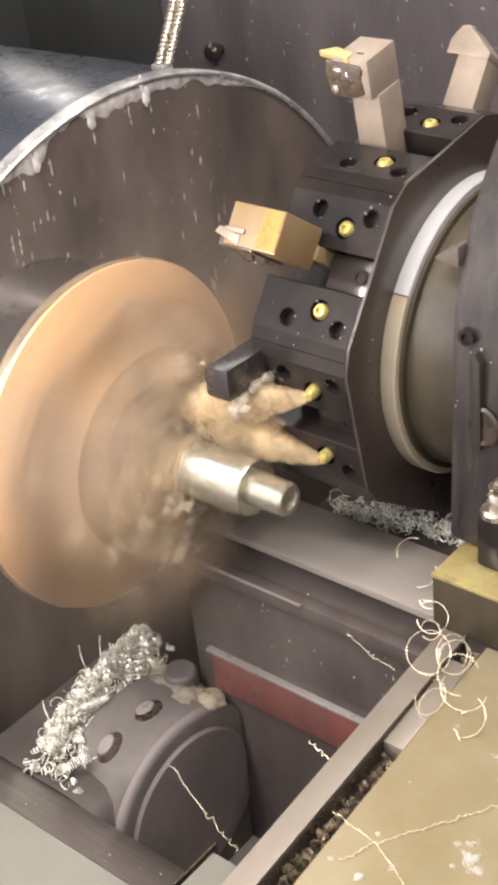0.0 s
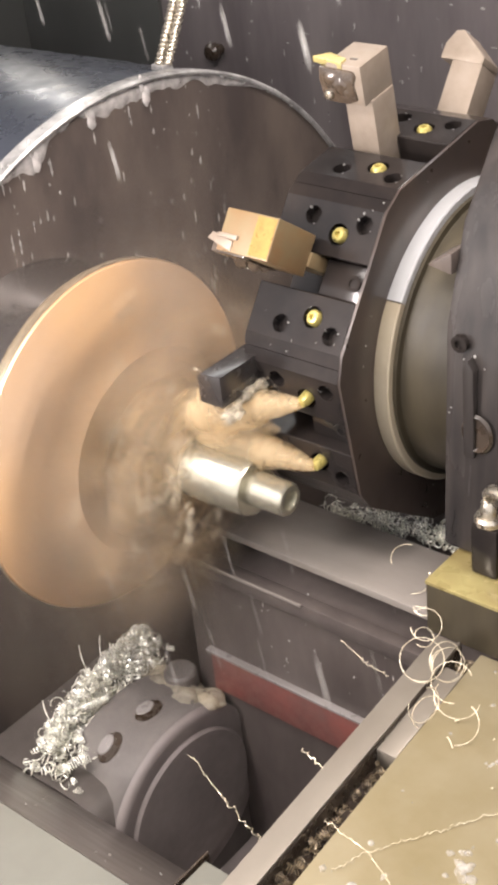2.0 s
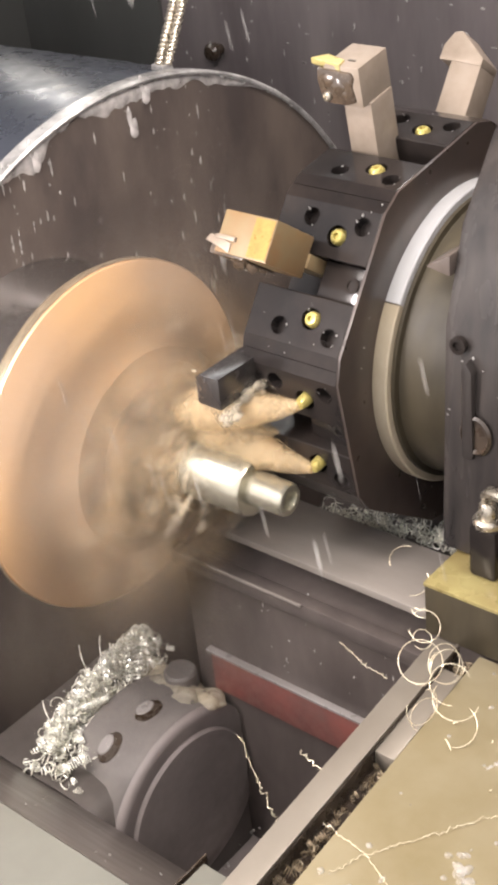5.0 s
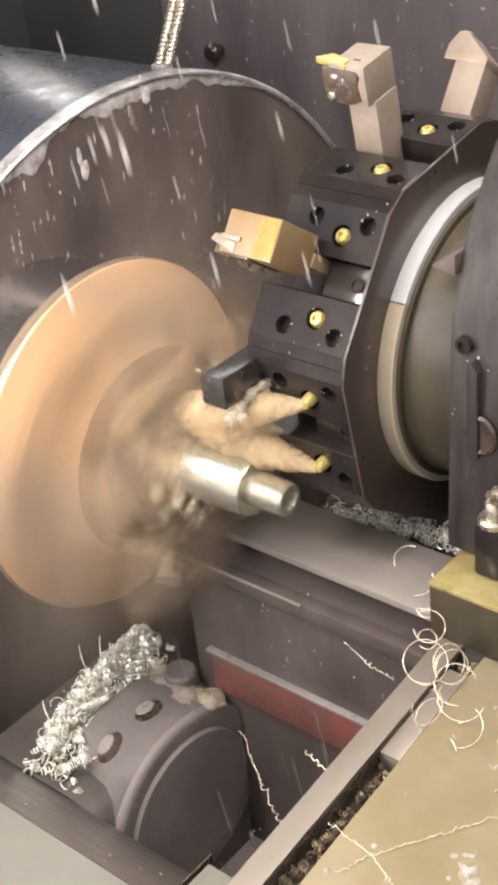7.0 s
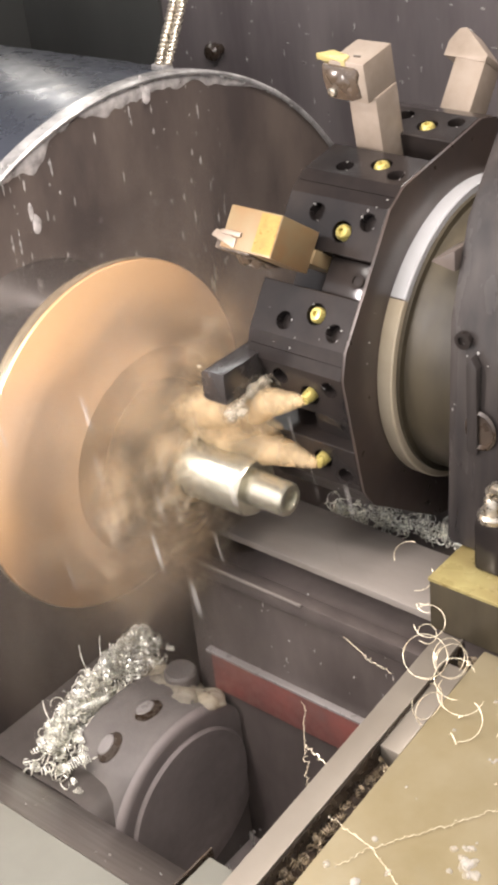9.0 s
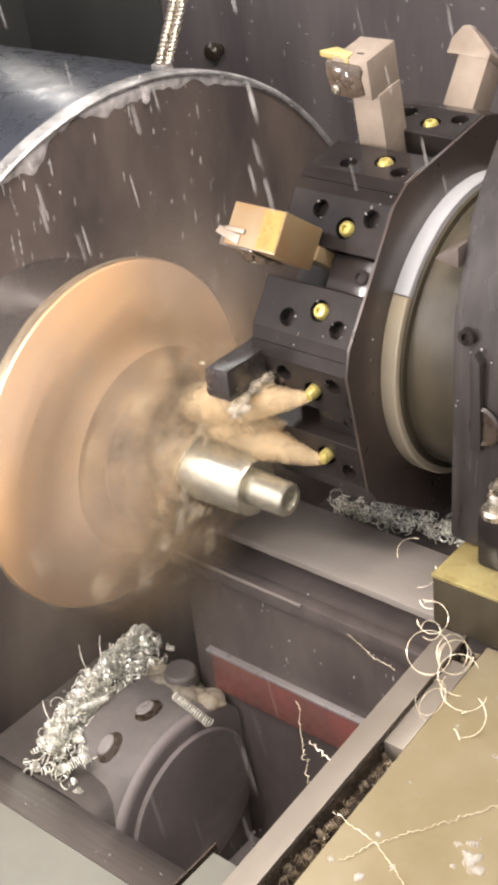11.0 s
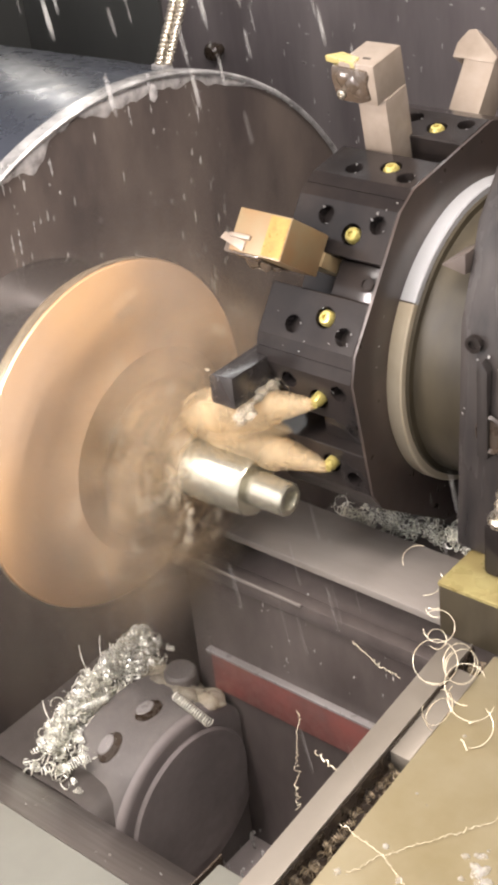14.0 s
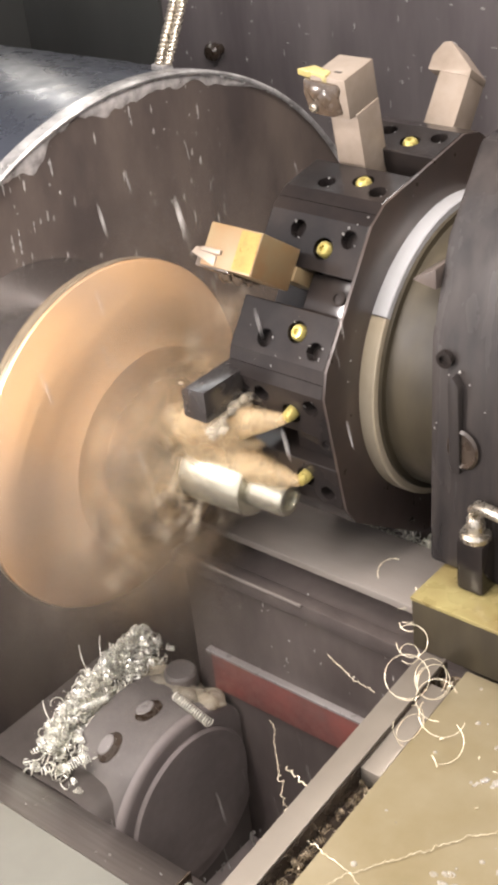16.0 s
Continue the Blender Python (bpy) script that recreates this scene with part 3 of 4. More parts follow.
def tool(k, style):
    """A square-shank turning tool that stands out of the slot of turret face k."""
    m = face_pose(k)
    gold = M_TOOL_GOLD if style == "gold" else M_TOOL
    base = m @ Vector((0.125, 0, 0))
    label = {"tan": "tan steel turning tool with a gold carbide insert", "gold": "wet golden-tan turning tool with a gold insert",
             "bent": "pale steel grooving tool with a hooked head"}[style]
    t = thing("turning_tool", base, label, "lathe tool", "tools on the turret")
    if style == "bent":
        part("shank", box(0.1150, 0.1362, -0.0102, 0.0102, -0.029, 0.0400, 0.0008, m), gold, t)
        hook = [(0.1065, 0.0395), (0.1070, 0.0490), (0.1120, 0.0575), (0.1170, 0.0585), (0.1365, 0.0430), (0.1365, 0.0385), (0.1150, 0.0395)]
        part("head", prism(hook, -0.0106, 0.0106, "y", 0.0008, m), gold, t)
        part("tip", prism([(0.1105, 0.0545), (0.1145, 0.0540), (0.1145, 0.0605), (0.1115, 0.0605)], -0.002, 0.002, "y", 0.0003, m), M_RIM, t)
        return t
    if style == "gold":
        x0, x1, o0, o1, r0, r1, sh = 0.0975, 0.1355, -0.0195, 0.0040, 0.0050, 0.0410, (0.116, 0.1368, -0.0102, -0.0020)
    else:
        x0, x1, o0, o1, r0, r1, sh = 0.1095, 0.1349, -0.0146, 0.0128, 0.0294, 0.0525, (0.1171, 0.1356, -0.0139, 0.0072)
    part("shank", box(sh[0], sh[1], sh[2], sh[3], -0.029, r0 + 0.0005, 0.0006, m), gold, t)
    head = prism([(x0 + 0.004, r0), (x1, r0), (x1, r1), (x0 + 0.003, r1), (x0 - 0.001, r1 - 0.006), (x0 + 0.002, r0 + 0.010)], o0, o1, "y", 0.0008, m)
    part("head", head, gold, t)
    if style == "tan":
        part("insert", prism([(x0 - 0.0085, o1 - 0.0035), (x0 + 0.0135, o1 + 0.0006), (x0 + 0.0125, o1 - 0.0060), (x0 - 0.001, o1 - 0.0100)], r1 - 0.0025, r1 + 0.0012, "z", 0.0004, m), M_INSERT, t, "gold coated carbide insert")
        part("slit", box(x0 + 0.0140, x0 + 0.0185, o1 - 0.0085, o1 - 0.0070, r1 - 0.001, r1 + 0.0003, 0.0, m), M_DARK, t)
    else:
        part("insert", prism([(x0 - 0.0045, o1 - 0.0050), (x0 + 0.013, o1 - 0.0005), (x0 + 0.013, o1 - 0.0060), (x0 - 0.002, o1 - 0.0090)], r1 - 0.003, r1 + 0.0008, "z", 0.0005, m), M_TOOL, t, "pale wet carbide insert")
        part("gold_band", box(x1 - 0.0135, x1 - 0.0006, o0 + 0.0010, o1 - 0.0010, r1 - 0.001, r1 + 0.0003, 0.0, m), M_BAND, t, "rough gold coated band")
        part("finger", box(x0 + 0.002, x0 + 0.0155, o1 - 0.0095, o1 - 0.0070, r1 - 0.001, r1 + 0.0016, 0.0005, m), M_TOOL, t, "pale clamping finger")
    part("clamp", prism([(x0 - 0.001, r0 + 0.001), (x0 + 0.015, r0 + 0.0005), (x0 + 0.0215, r0 + 0.003), (x0 + 0.0200, r1 - 0.011), (x0 + 0.0220, r1 - 0.006), (x0 + 0.0205, r1 - 0.003), (x0 - 0.002, r1 - 0.002), (x0 - 0.003, r1 - 0.010)], o1 - 0.010, o1 + 0.0012, "y", 0.0012, m), M_OILY, t, "dark oily clamp")
    bm = bmesh.new()
    rng = random.Random(3)
    for dx, dr, k in ((0.0045, 0.0150, 0.0062), (0.0105, 0.0115, 0.0062), (0.0150, 0.0070, 0.0045)):
        lump(bm, m @ Vector((x0 + dx, o1 - 0.0012, r0 + dr)), (k, k * 0.6, k), 0.22, 1.3, rng, 3)
    part("clamp_cap", bm, M_OILY, t, "dark brown oily clamp cap")
    part("screw", turned([(0, 0.0), (0, 0.0030), (0.0015, 0.0028), (0.0022, 0.0018), (0.0010, 0.0014), (0.0010, 0.0)], 0, 0, 20,
         m @ Matrix.Translation((x0 + 0.0030, o1 + 0.0012, r0 + 0.0050)) @ Matrix.Rotation(radians(90), 4, "Z")), M_HOSE, t)
    return t


def bar_holder():
    t = thing("boring_bar_holder", (0.104, 0.02, 0.0665), "black wet square holder block standing out of the turret", "tool holder")
    bm = prism([(0.0956, 0.0680), (0.0956, 0.0835), (0.0985, 0.0860), (0.1125, 0.0860), (0.1125, 0.0668), (0.0970, 0.0668)], -0.0158, 0.0420, "y", 0.0006)
    part("block", bm, M_BARREL, t, "black wet block with a bright top")
    return t


def housing():
    t = thing("turret_housing", (0.3, 0.15, -0.03), "black wet cast turret housing with chamfered corners", "housing")
    pts = [(0.048, -0.0268), (0.0515, 0.04), (0.0555, 0.112), (0.0735, 0.164), (0.106, 0.205), (0.30, 0.212), (0.30, -0.088), (0.0690, -0.088), (0.0690, -0.0268)]
    part("body", prism(pts, 0.2125, 0.60, "x", 0.004), M_HOUSING, t)
    part("rib", prism([(0.2265, 0.038), (0.2265, 0.092), (0.2295, 0.098), (0.2335, 0.092), (0.2335, 0.038)], 0.0485, 0.0560, "y", 0.0018), M_HOUSING, t)
    part("pocket", turned([(0, 0.0), (0, 0.0085), (0.0016, 0.0098), (0.0030, 0.0085), (0.0010, 0.0072), (0.0010, 0.0)], 0, 0, 32, along((0.2345, 0.0520, 0.0535), (0.2345, -0.1, 0.0535)) @ Matrix.Diagonal((1, 1, 1.25, 1))), M_DARK, t, "dark round pocket")
    part("gusset", prism([(0.1975, 0.1406), (0.2127, 0.1497), (0.2127, 0.1377)], 0.062, 0.085, "y", 0.0008), M_GUARD, t)
    part("cap_screw", turned([(0, 0.0), (0, 0.0050), (0.003, 0.0048), (0.0032, 0.0026), (0.0012, 0.0024), (0.0012, 0.0)], 0, 0, 20, along((0.2230, 0.0545, 0.1045), (0.2230, -0.1, 0.1045))), M_BLACK, t)
    return t


def hose_fitting():
    t = thing("hose_fitting", (0.244, 0.042, -0.027), "steel banjo fitting and hose beside the turret housing", "fitting")
    part("bracket", box(0.2390, 0.2560, 0.0345, 0.0490, -0.0272, 0.0060, 0.003), M_BLACK, t)
    m = along((0.2475, 0.0420, 0.0060), (0.2475, 0.0420, 0.1)) @ Matrix.Scale(0.78, 4)
    part("bolt", turned([(0, 0.0), (0, 0.0108), (0.004, 0.0112), (0.0065, 0.0095), (0.0065, 0.0068), (0.0165, 0.0066), (0.0185, 0.0052), (0.0185, 0.0030), (0.016, 0.0028), (0.016, 0.0)], 0, 0, 32, m), M_HOSE, t, "steel socket bolt")
    bm = bmesh.new()
    wire(bm, [(0.2440, 0.0455, 0.0205), (0.2480, 0.0440, 0.0255), (0.256, 0.042, 0.0265), (0.272, 0.041, 0.0250), (0.31, 0.045, 0.021)], 0.0036, 12)
    part("pipe", bm, M_HOSE, t)
    return t


def carriage():
    t = thing("carriage_cover", (0.4, -0.1, -0.07), "steel carriage cover with a raised edge strip, wet yellow with coolant", "carriage")
    slant = lambda x, y: x - 0.0604 * y   # the edges run a little askew of the spindle
    part("cover", prism([(slant(0.2586, 0.0150), 0.0150), (0.80, 0.0150), (0.80, -0.34), (slant(0.2586, -0.34), -0.34)], -0.078, -0.0640, "z", 0.001), M_TRAY, t, "yellowish wet steel cover plate")
    part("edge_strip", prism([(slant(0.2297, 0.0150), 0.0150), (slant(0.2448, 0.0150), 0.0150), (slant(0.2452, -0.235), -0.235), (slant(0.2304, -0.235), -0.235)], -0.080, -0.0632, "z", 0.0008), M_STRIP, t, "satin steel edge strip")
    part("lip", prism([(slant(0.2440, 0.0148), 0.0148), (slant(0.2455, 0.0148), 0.0148), (slant(0.2455, -0.235), -0.235), (slant(0.2440, -0.235), -0.235)], -0.0630, -0.0616, "z", 0.0004), M_STRIP, t)
    part("gutter", prism([(slant(0.2457, 0.0150), 0.0150), (slant(0.2584, 0.0150), 0.0150), (slant(0.2584, -0.34), -0.34), (slant(0.2457, -0.34), -0.34)], -0.084, -0.0765, "z"), M_DARK, t, "dark oily chip gutter")
    part("gutter_wall", prism([(slant(0.2456, 0.0148), 0.0148), (slant(0.2462, 0.0148), 0.0148), (slant(0.2462, -0.235), -0.235), (slant(0.2456, -0.235), -0.235)], -0.0764, -0.0636, "z"), M_DARK, t, "dark oily gutter side")
    part("bridge", prism([(slant(0.2463, -0.004), -0.004), (slant(0.2583, -0.004), -0.004), (slant(0.2583, -0.077), -0.077), (slant(0.2463, -0.077), -0.077)], -0.0762, -0.0646, "z", 0.0006), M_STRIP, t)
    part("shelf", box(0.2220, 0.80, 0.0154, 0.0670, -0.0635, -0.0302, 0.001), M_NECK, t, "dark olive oily shelf")
    part("pad", box(0.2215, 0.80, 0.0150, 0.0580, -0.0300, -0.0275, 0.0006), M_PAD, t, "yellow-green coolant-stained pad")
    part("saddle", box(0.070, 0.60, 0.0880, 0.32, -0.105, -0.0885, 0.001), M_BED, t, "dark saddle plate under the turret")
    return t


CARRIED += [turret(), tool(0, "tan"), tool(1, "gold"), tool(-1, "bent"), bar_holder(), housing(), hose_fitting(), carriage()]


# ---- swarf, coolant and other small things ----
def helix(bm, at, axis, radius, pitch, turns, r, rng, seg=9, grow=0.0):
    """A curl of swarf: a wire wound round an axis."""
    axis = Vector(axis).normalized()
    u = axis.orthogonal().normalized()
    v = axis.cross(u)
    ph = rng.uniform(0, 6.28)
    n = max(4, int(turns * seg))
    pts = [Vector(at) + axis * (pitch * turns * (i / n - 0.5)) + (u * math.cos(ph + 6.2832 * turns * i / n) + v * math.sin(ph + 6.2832 * turns * i / n)) * radius * (1 + grow * i / n) for i in range(n + 1)]
    wire(bm, pts, r, 4)


def aim(rng, flat=0.5):
    return Vector((rng.uniform(-1, 1), rng.uniform(-1, 1), rng.uniform(-flat, flat)))


def swarf_pile():
    rng = random.Random(5)
    spine = [Vector((-0.012, -0.098)), Vector((-0.026, -0.070)), Vector((-0.036, -0.036)), Vector((-0.041, 0.000)), Vector((-0.042, 0.024))]
    bm = bmesh.new()
    for i in range(640):
        k = rng.uniform(0, 3.999)
        p = spine[int(k)].lerp(spine[int(k) + 1], k % 1)
        off = rng.gauss(0, 0.0125)
        ang = rng.uniform(0, 6.28)
        h = 0.030 * math.exp(-(off / 0.016) ** 2)
        at = (p.x + off * math.cos(ang), p.y + off * math.sin(ang), -0.2195 + rng.random() ** 0.6 * h)
        if rng.random() < 0.3:
            helix(bm, at, aim(rng), rng.uniform(0.003, 0.0058), 0.001, rng.uniform(0.5, 0.9), rng.uniform(0.0004, 0.0006), rng, 11)
        else:
            helix(bm, at, aim(rng), rng.uniform(0.0016, 0.0036), rng.uniform(0.0011, 0.0030), rng.uniform(0.9, 3.6), rng.uniform(0.00035, 0.0006), rng, 8)
    for at, ax, ln in (((-0.018, -0.050, -0.197), (0.5, 0.85, 0.1), 12), ((-0.040, 0.026, -0.196), (0.8, -0.4, 0.2), 6), ((0.006, -0.092, -0.205), (0.3, 0.9, 0.1), 9)):
        helix(bm, at, ax, 0.0034, 0.0017, ln, 0.0004, rng, 12)
    for base, tip in (((-0.05, -0.035, -0.205), (-0.06, -0.018, -0.186)), ((-0.045, -0.028, -0.2), (-0.052, -0.004, -0.183)), ((-0.035, -0.083, -0.21), (-0.045, -0.070, -0.192))):
        a, b = Vector(base), Vector(tip)
        wire(bm, [a.lerp(b, i / 10) + Vector((0.006 * math.sin(i * 0.33), 0.004 * math.cos(i * 0.4), 0)) for i in range(11)], 0.0004, 4)
    ob = part("swarf_pile", bm, M_CHIP, None, smooth=60)
    tagged(ob, "heap of bright curled steel swarf in the chip pan", "swarf", kind="stuff")


def loose_coil():
    rng = random.Random(2)
    t = thing("swarf_coil", (0.043, -0.016, -0.1985), "tight bright coil of steel swarf", "swarf")
    bm = bmesh.new()
    helix(bm, (0.043, -0.016, -0.1985), (0.95, -0.12, -0.1), 0.0032, 0.0022, 16, 0.00045, rng, 12)
    part("coil", bm, M_CHIP, t, smooth=60)
    return t


def saddle_chips():
    rng = random.Random(8)
    bm = bmesh.new()
    for i in range(230):
        k = rng.random()
        at = (0.083 + 0.10 * k + rng.gauss(0, 0.006), 0.099 + 0.012 * rng.random() + 0.006 * k, -0.088 + 0.012 * rng.random() ** 1.5 + 0.008 * k)
        helix(bm, at, aim(rng, 1), rng.uniform(0.0016, 0.0046), rng.uniform(0.0006, 0.003), rng.uniform(0.3, 1.6), rng.uniform(0.00025, 0.0005), rng, 9)
    ob = part("saddle_swarf", bm, M_CHIP, None, smooth=60)
    return tagged(ob, "tangle of fine grey swarf under the turret", "swarf", kind="stuff")


def gutter_chips():
    rng = random.Random(9)
    bm = bmesh.new()
    for i in range(110):
        y = rng.uniform(-0.24, -0.08) if i < 94 else rng.uniform(-0.003, 0.012)
        at = (rng.uniform(0.2478, 0.2568) - 0.0604 * y, y, -0.0752 + rng.random() * 0.006)
        helix(bm, at, aim(rng), rng.uniform(0.0010, 0.0024), rng.uniform(0.0008, 0.0018), rng.uniform(0.6, 3.5), 0.00028, rng, 8)
    ob = part("gutter_swarf", bm, M_CURL_DULL, None, smooth=60)
    return tagged(ob, "short curls of swarf lying in the gutter", "swarf", kind="stuff")


def big_curls():
    rng = random.Random(12)
    t = thing("swarf_tangle", (0.245, -0.02, -0.06), "loose golden tangle of long swarf curls", "swarf")
    loops = (((0.2266, 0.0073, -0.052), (0.35, -0.5, 0.8), 0.0100, 0.85), ((0.2425, -0.020, -0.050), (0.45, -0.45, 0.75), 0.0135, 1.1), ((0.2540, -0.014, -0.050), (0.75, -0.25, 0.45), 0.0120, 1.1),
             ((0.2560, -0.016, -0.050), (0.7, -0.4, 0.4), 0.0105, 1.2), ((0.2640, -0.024, -0.052), (0.3, -0.5, 0.8), 0.0125, 0.7), ((0.2700, -0.030, -0.055), (0.4, -0.3, 0.9), 0.0135, 0.55),
             ((0.2600, -0.046, -0.054), (0.9, -0.2, 0.2), 0.0110, 0.8), ((0.2630, -0.048, -0.055), (0.9, -0.4, 0.1), 0.0100, 0.7), ((0.2790, -0.045, -0.058), (0.2, -0.4, 0.9), 0.0130, 0.4), ((0.2330, -0.004, -0.050), (0.5, -0.3, 0.8), 0.0060, 0.9))
    for at, ax, rad, turns in loops:
        bm = bmesh.new()
        helix(bm, at, ax, rad * 0.85, 0.004, turns, 0.00020, rng, 30, 0.12)
        part("curl", bm, M_CURL, t, smooth=60)
    return t


def hook_curls():
    rng = random.Random(21)
    bm = bmesh.new()
    for at, rad, turns in (((0.176, 0.064, -0.062), 0.010, 0.36), ((0.190, 0.050, -0.062), 0.010, 0.34), ((0.205, 0.036, -0.060), 0.007, 0.35), ((0.213, 0.026, -0.057), 0.006, 0.3)):
        helix(bm, at, (0.3, -0.4, 0.9), rad, 0.002, turns, 0.00026, rng, 26)
    ob = part("way_curls", bm, M_CURL, None, smooth=60)
    return tagged(ob, "thin bright swarf hooks over the steel way", "swarf", kind="stuff")


def thread(bm, a, b, r, rng, wave=0.0016, sag=0.0):
    a, b = Vector(a), Vector(b)
    side = (b - a).cross(Vector((0, 0, 1))).normalized()
    n = max(12, int((b - a).length / 0.0013))
    wob = [noise.noise(Vector((i * 0.11, rng.random(), 3.1 + a.x * 50))) for i in range(n + 1)]
    wire(bm, [a.lerp(b, i / n) + side * (wave * math.sin(i * 1.9) * 0.3 + wob[i] * wave * 2.0) + Vector((0, 0, wave * 0.5 * math.cos(i * 1.9) + wave)) for i in range(n + 1)], r, 4)


def cover_threads():
    rng = random.Random(4)
    bm = bmesh.new()
    z = -0.0638
    for a, b in (((0.2593, -0.132, z), (0.2874, -0.1363, z)), ((0.2874, -0.1363, z), (0.3119, -0.1488, z)), ((0.2791, -0.1544, z), (0.2880, -0.1363, z)), ((0.2880, -0.1363, z), (0.3227, -0.0843, z)), ((0.3227, -0.0843, z), (0.336, -0.070, z))):
        thread(bm, a, b, 0.00015, rng, 0.0012)
    for i in range(14):
        at = (rng.uniform(0.272, 0.35), rng.uniform(-0.2, -0.02), z + 0.0006)
        helix(bm, at, aim(rng, 1), rng.uniform(0.001, 0.004), 0.0006, rng.uniform(0.3, 0.9), 0.00035, rng, 12)
    ob = part("cover_swarf", bm, M_CURL, None, smooth=60)
    return tagged(ob, "crinkled swarf threads lying on the wet cover", "swarf", kind="stuff")


def hanging_threads():
    rng = random.Random(14)
    bm = bmesh.new()
    thread(bm, (0.1994, 0.0060, -0.1051), (0.1566, 0.0160, -0.1040), 0.00018, rng, 0.0014)
    thread(bm, (0.2315, -0.0945, -0.075), (0.2132, -0.0934, -0.075), 0.00025, rng, 0.0018)
    ob = part("hanging_swarf", bm, M_CURL, None, smooth=60)
    return tagged(ob, "crinkled swarf threads hanging off the edge strip", "swarf", kind="stuff")


def pan_thread():
    rng = random.Random(15)
    t = thing("swarf_thread", (0.1868, -0.1307, -0.14), "long crinkled thread of swarf hanging over the pan", "swarf")
    bm = bmesh.new()
    thread(bm, (0.1068, -0.1307, -0.14), (0.1868, -0.1307, -0.14), 0.00018, rng, 0.0014)
    part("strand", bm, M_CURL, t, smooth=60)
    return t


def pan_casting():
    cy, cz, R = -0.033, -0.275, 0.075
    t = thing("pan_casting", (0.015, cy, cz), "grey wet round casting with two socket recesses", "casting")
    part("drum", turned([(-0.020, 0.0), (-0.020, R - 0.006), (-0.014, R), (0.0405, R)], cy, cz, 96), M_CASTING, t, "grey wet drum")
    part("end_cover", turned([(0.0405, R - 0.0002), (0.0435, R - 0.0010), (0.0453, R - 0.0030), (0.0460, R - 0.0060), (0.0460, 0.057)], cy, cz, 96), M_WET, t, "dark wet end cover")
    part("boss", turned([(0.0455, 0.0600), (0.0470, 0.0597), (0.0486, 0.0580), (0.0490, 0.0550), (0.0490, 0.0)], cy, cz, 96), M_WET, t, "dark wet stepped end")
    for a, x in ((117.6, 0.0081), (89.4, 0.0131)):
        n = Vector((0, math.cos(radians(a)), math.sin(radians(a))))
        at = Vector((x, cy, cz)) + n * (R - 0.0006)
        up = along(at, at + n)
        part("socket", turned([(0, 0.0), (0, 0.0118), (0.0008, 0.0112), (0.0009, 0.0)], 0, 0, 18, Matrix.Translation((0.0035, 0.0, 0)) @ up @ Matrix.Diagonal((1, 0.7, 1.0, 1))), M_DARK, t, "dark socket")
        part("plug", turned([(0.0007, 0.0), (0.0007, 0.0080), (0.0016, 0.0070), (0.0019, 0.0)], 0, 0, 18, up @ Matrix.Diagonal((1, 0.62, 1.0, 1))), M_LINER, t, "pale grey wet plug")


def strip_bracket():
    b = thing("strip_bracket", (0.231, -0.22, -0.085), "pale steel bracket under the edge strip", "bracket")
    part("block", box(0.2152, 0.2440, -0.27, -0.1740, -0.092, -0.0802, 0.0012), M_SILL, b)
    part("blade", box(0.2120, 0.2131, -0.27, -0.1690, -0.092, -0.0800, 0.0004), M_DARK, b, "dark thin blade")
    part("web", box(0.2131, 0.2152, -0.27, -0.1760, -0.092, -0.0900), M_DARK, b)
    return b


def boss():
    s = thing("pan_boss", (0.008, 0.018, -0.2205), "small wet round boss in the chip pan", "boss")
    part("barrel", turned([(0, 0.0125), (0.018, 0.0120), (0.020, 0.0105), (0.020, 0.0)], 0, 0, 36, along((0.006, 0.012, -0.2205), (0.006, 0.012, 0))), M_CASTING, s)


def foam():
    rng = random.Random(31)
    bm = bmesh.new()
    for i in range(46):
        k = rng.random()
        x, y = -0.030 + 0.078 * k + rng.gauss(0, 0.004), 0.014 - 0.010 * k + rng.gauss(0, 0.006)
        rise = -0.275 + math.sqrt(max(0.0, 0.075 ** 2 - (y + 0.033) ** 2)) if x > -0.018 else -0.2205
        r = rng.uniform(0.004, 0.011)
        lump(bm, (x, y, rise), (r, r * 0.8, r * rng.uniform(0.25, 0.5)), 0.4, 1.4, rng, 2)
    ob = part("coolant_foam", bm, M_FROTH, None, smooth=80)
    tagged(ob, "beige foaming coolant beside the swarf heap", "coolant", kind="stuff")


def jet_body(bm, path, radii, rng, n=20, amount=0.35):
    """A lumpy stream along a path."""
    pts = [Vector(p) for p in path]
    fine, rr = [], []
    for i in range(len(pts) - 1):
        for k in range(8):
            fine.append(pts[i].lerp(pts[i + 1], k / 8)), rr.append(radii[i] + (radii[i + 1] - radii[i]) * k / 8)
    fine.append(pts[-1]), rr.append(radii[-1])
    rings = []
    for k, p in enumerate(fine):
        d = (fine[min(k + 1, len(fine) - 1)] - fine[max(k - 1, 0)]).normalized()
        u = d.orthogonal().normalized()
        v = d.cross(u)
        ring = []
        for i in range(n):
            a = 2 * math.pi * i / n
            q = u * math.cos(a) + v * math.sin(a)
            ring.append(bm.verts.new(p + q * rr[k] * (1 + amount * noise.fractal((p + q * rr[k]) * 60, 1.0, 2.0, 2))))
        rings.append(ring)
    for a, b in zip(rings, rings[1:]):
        for i in range(n):
            bm.faces.new((a[i], a[(i + 1) % n], b[(i + 1) % n], b[i]))
    bm.faces.new(rings[0][::-1]), bm.faces.new(rings[-1])


STREAMS = []


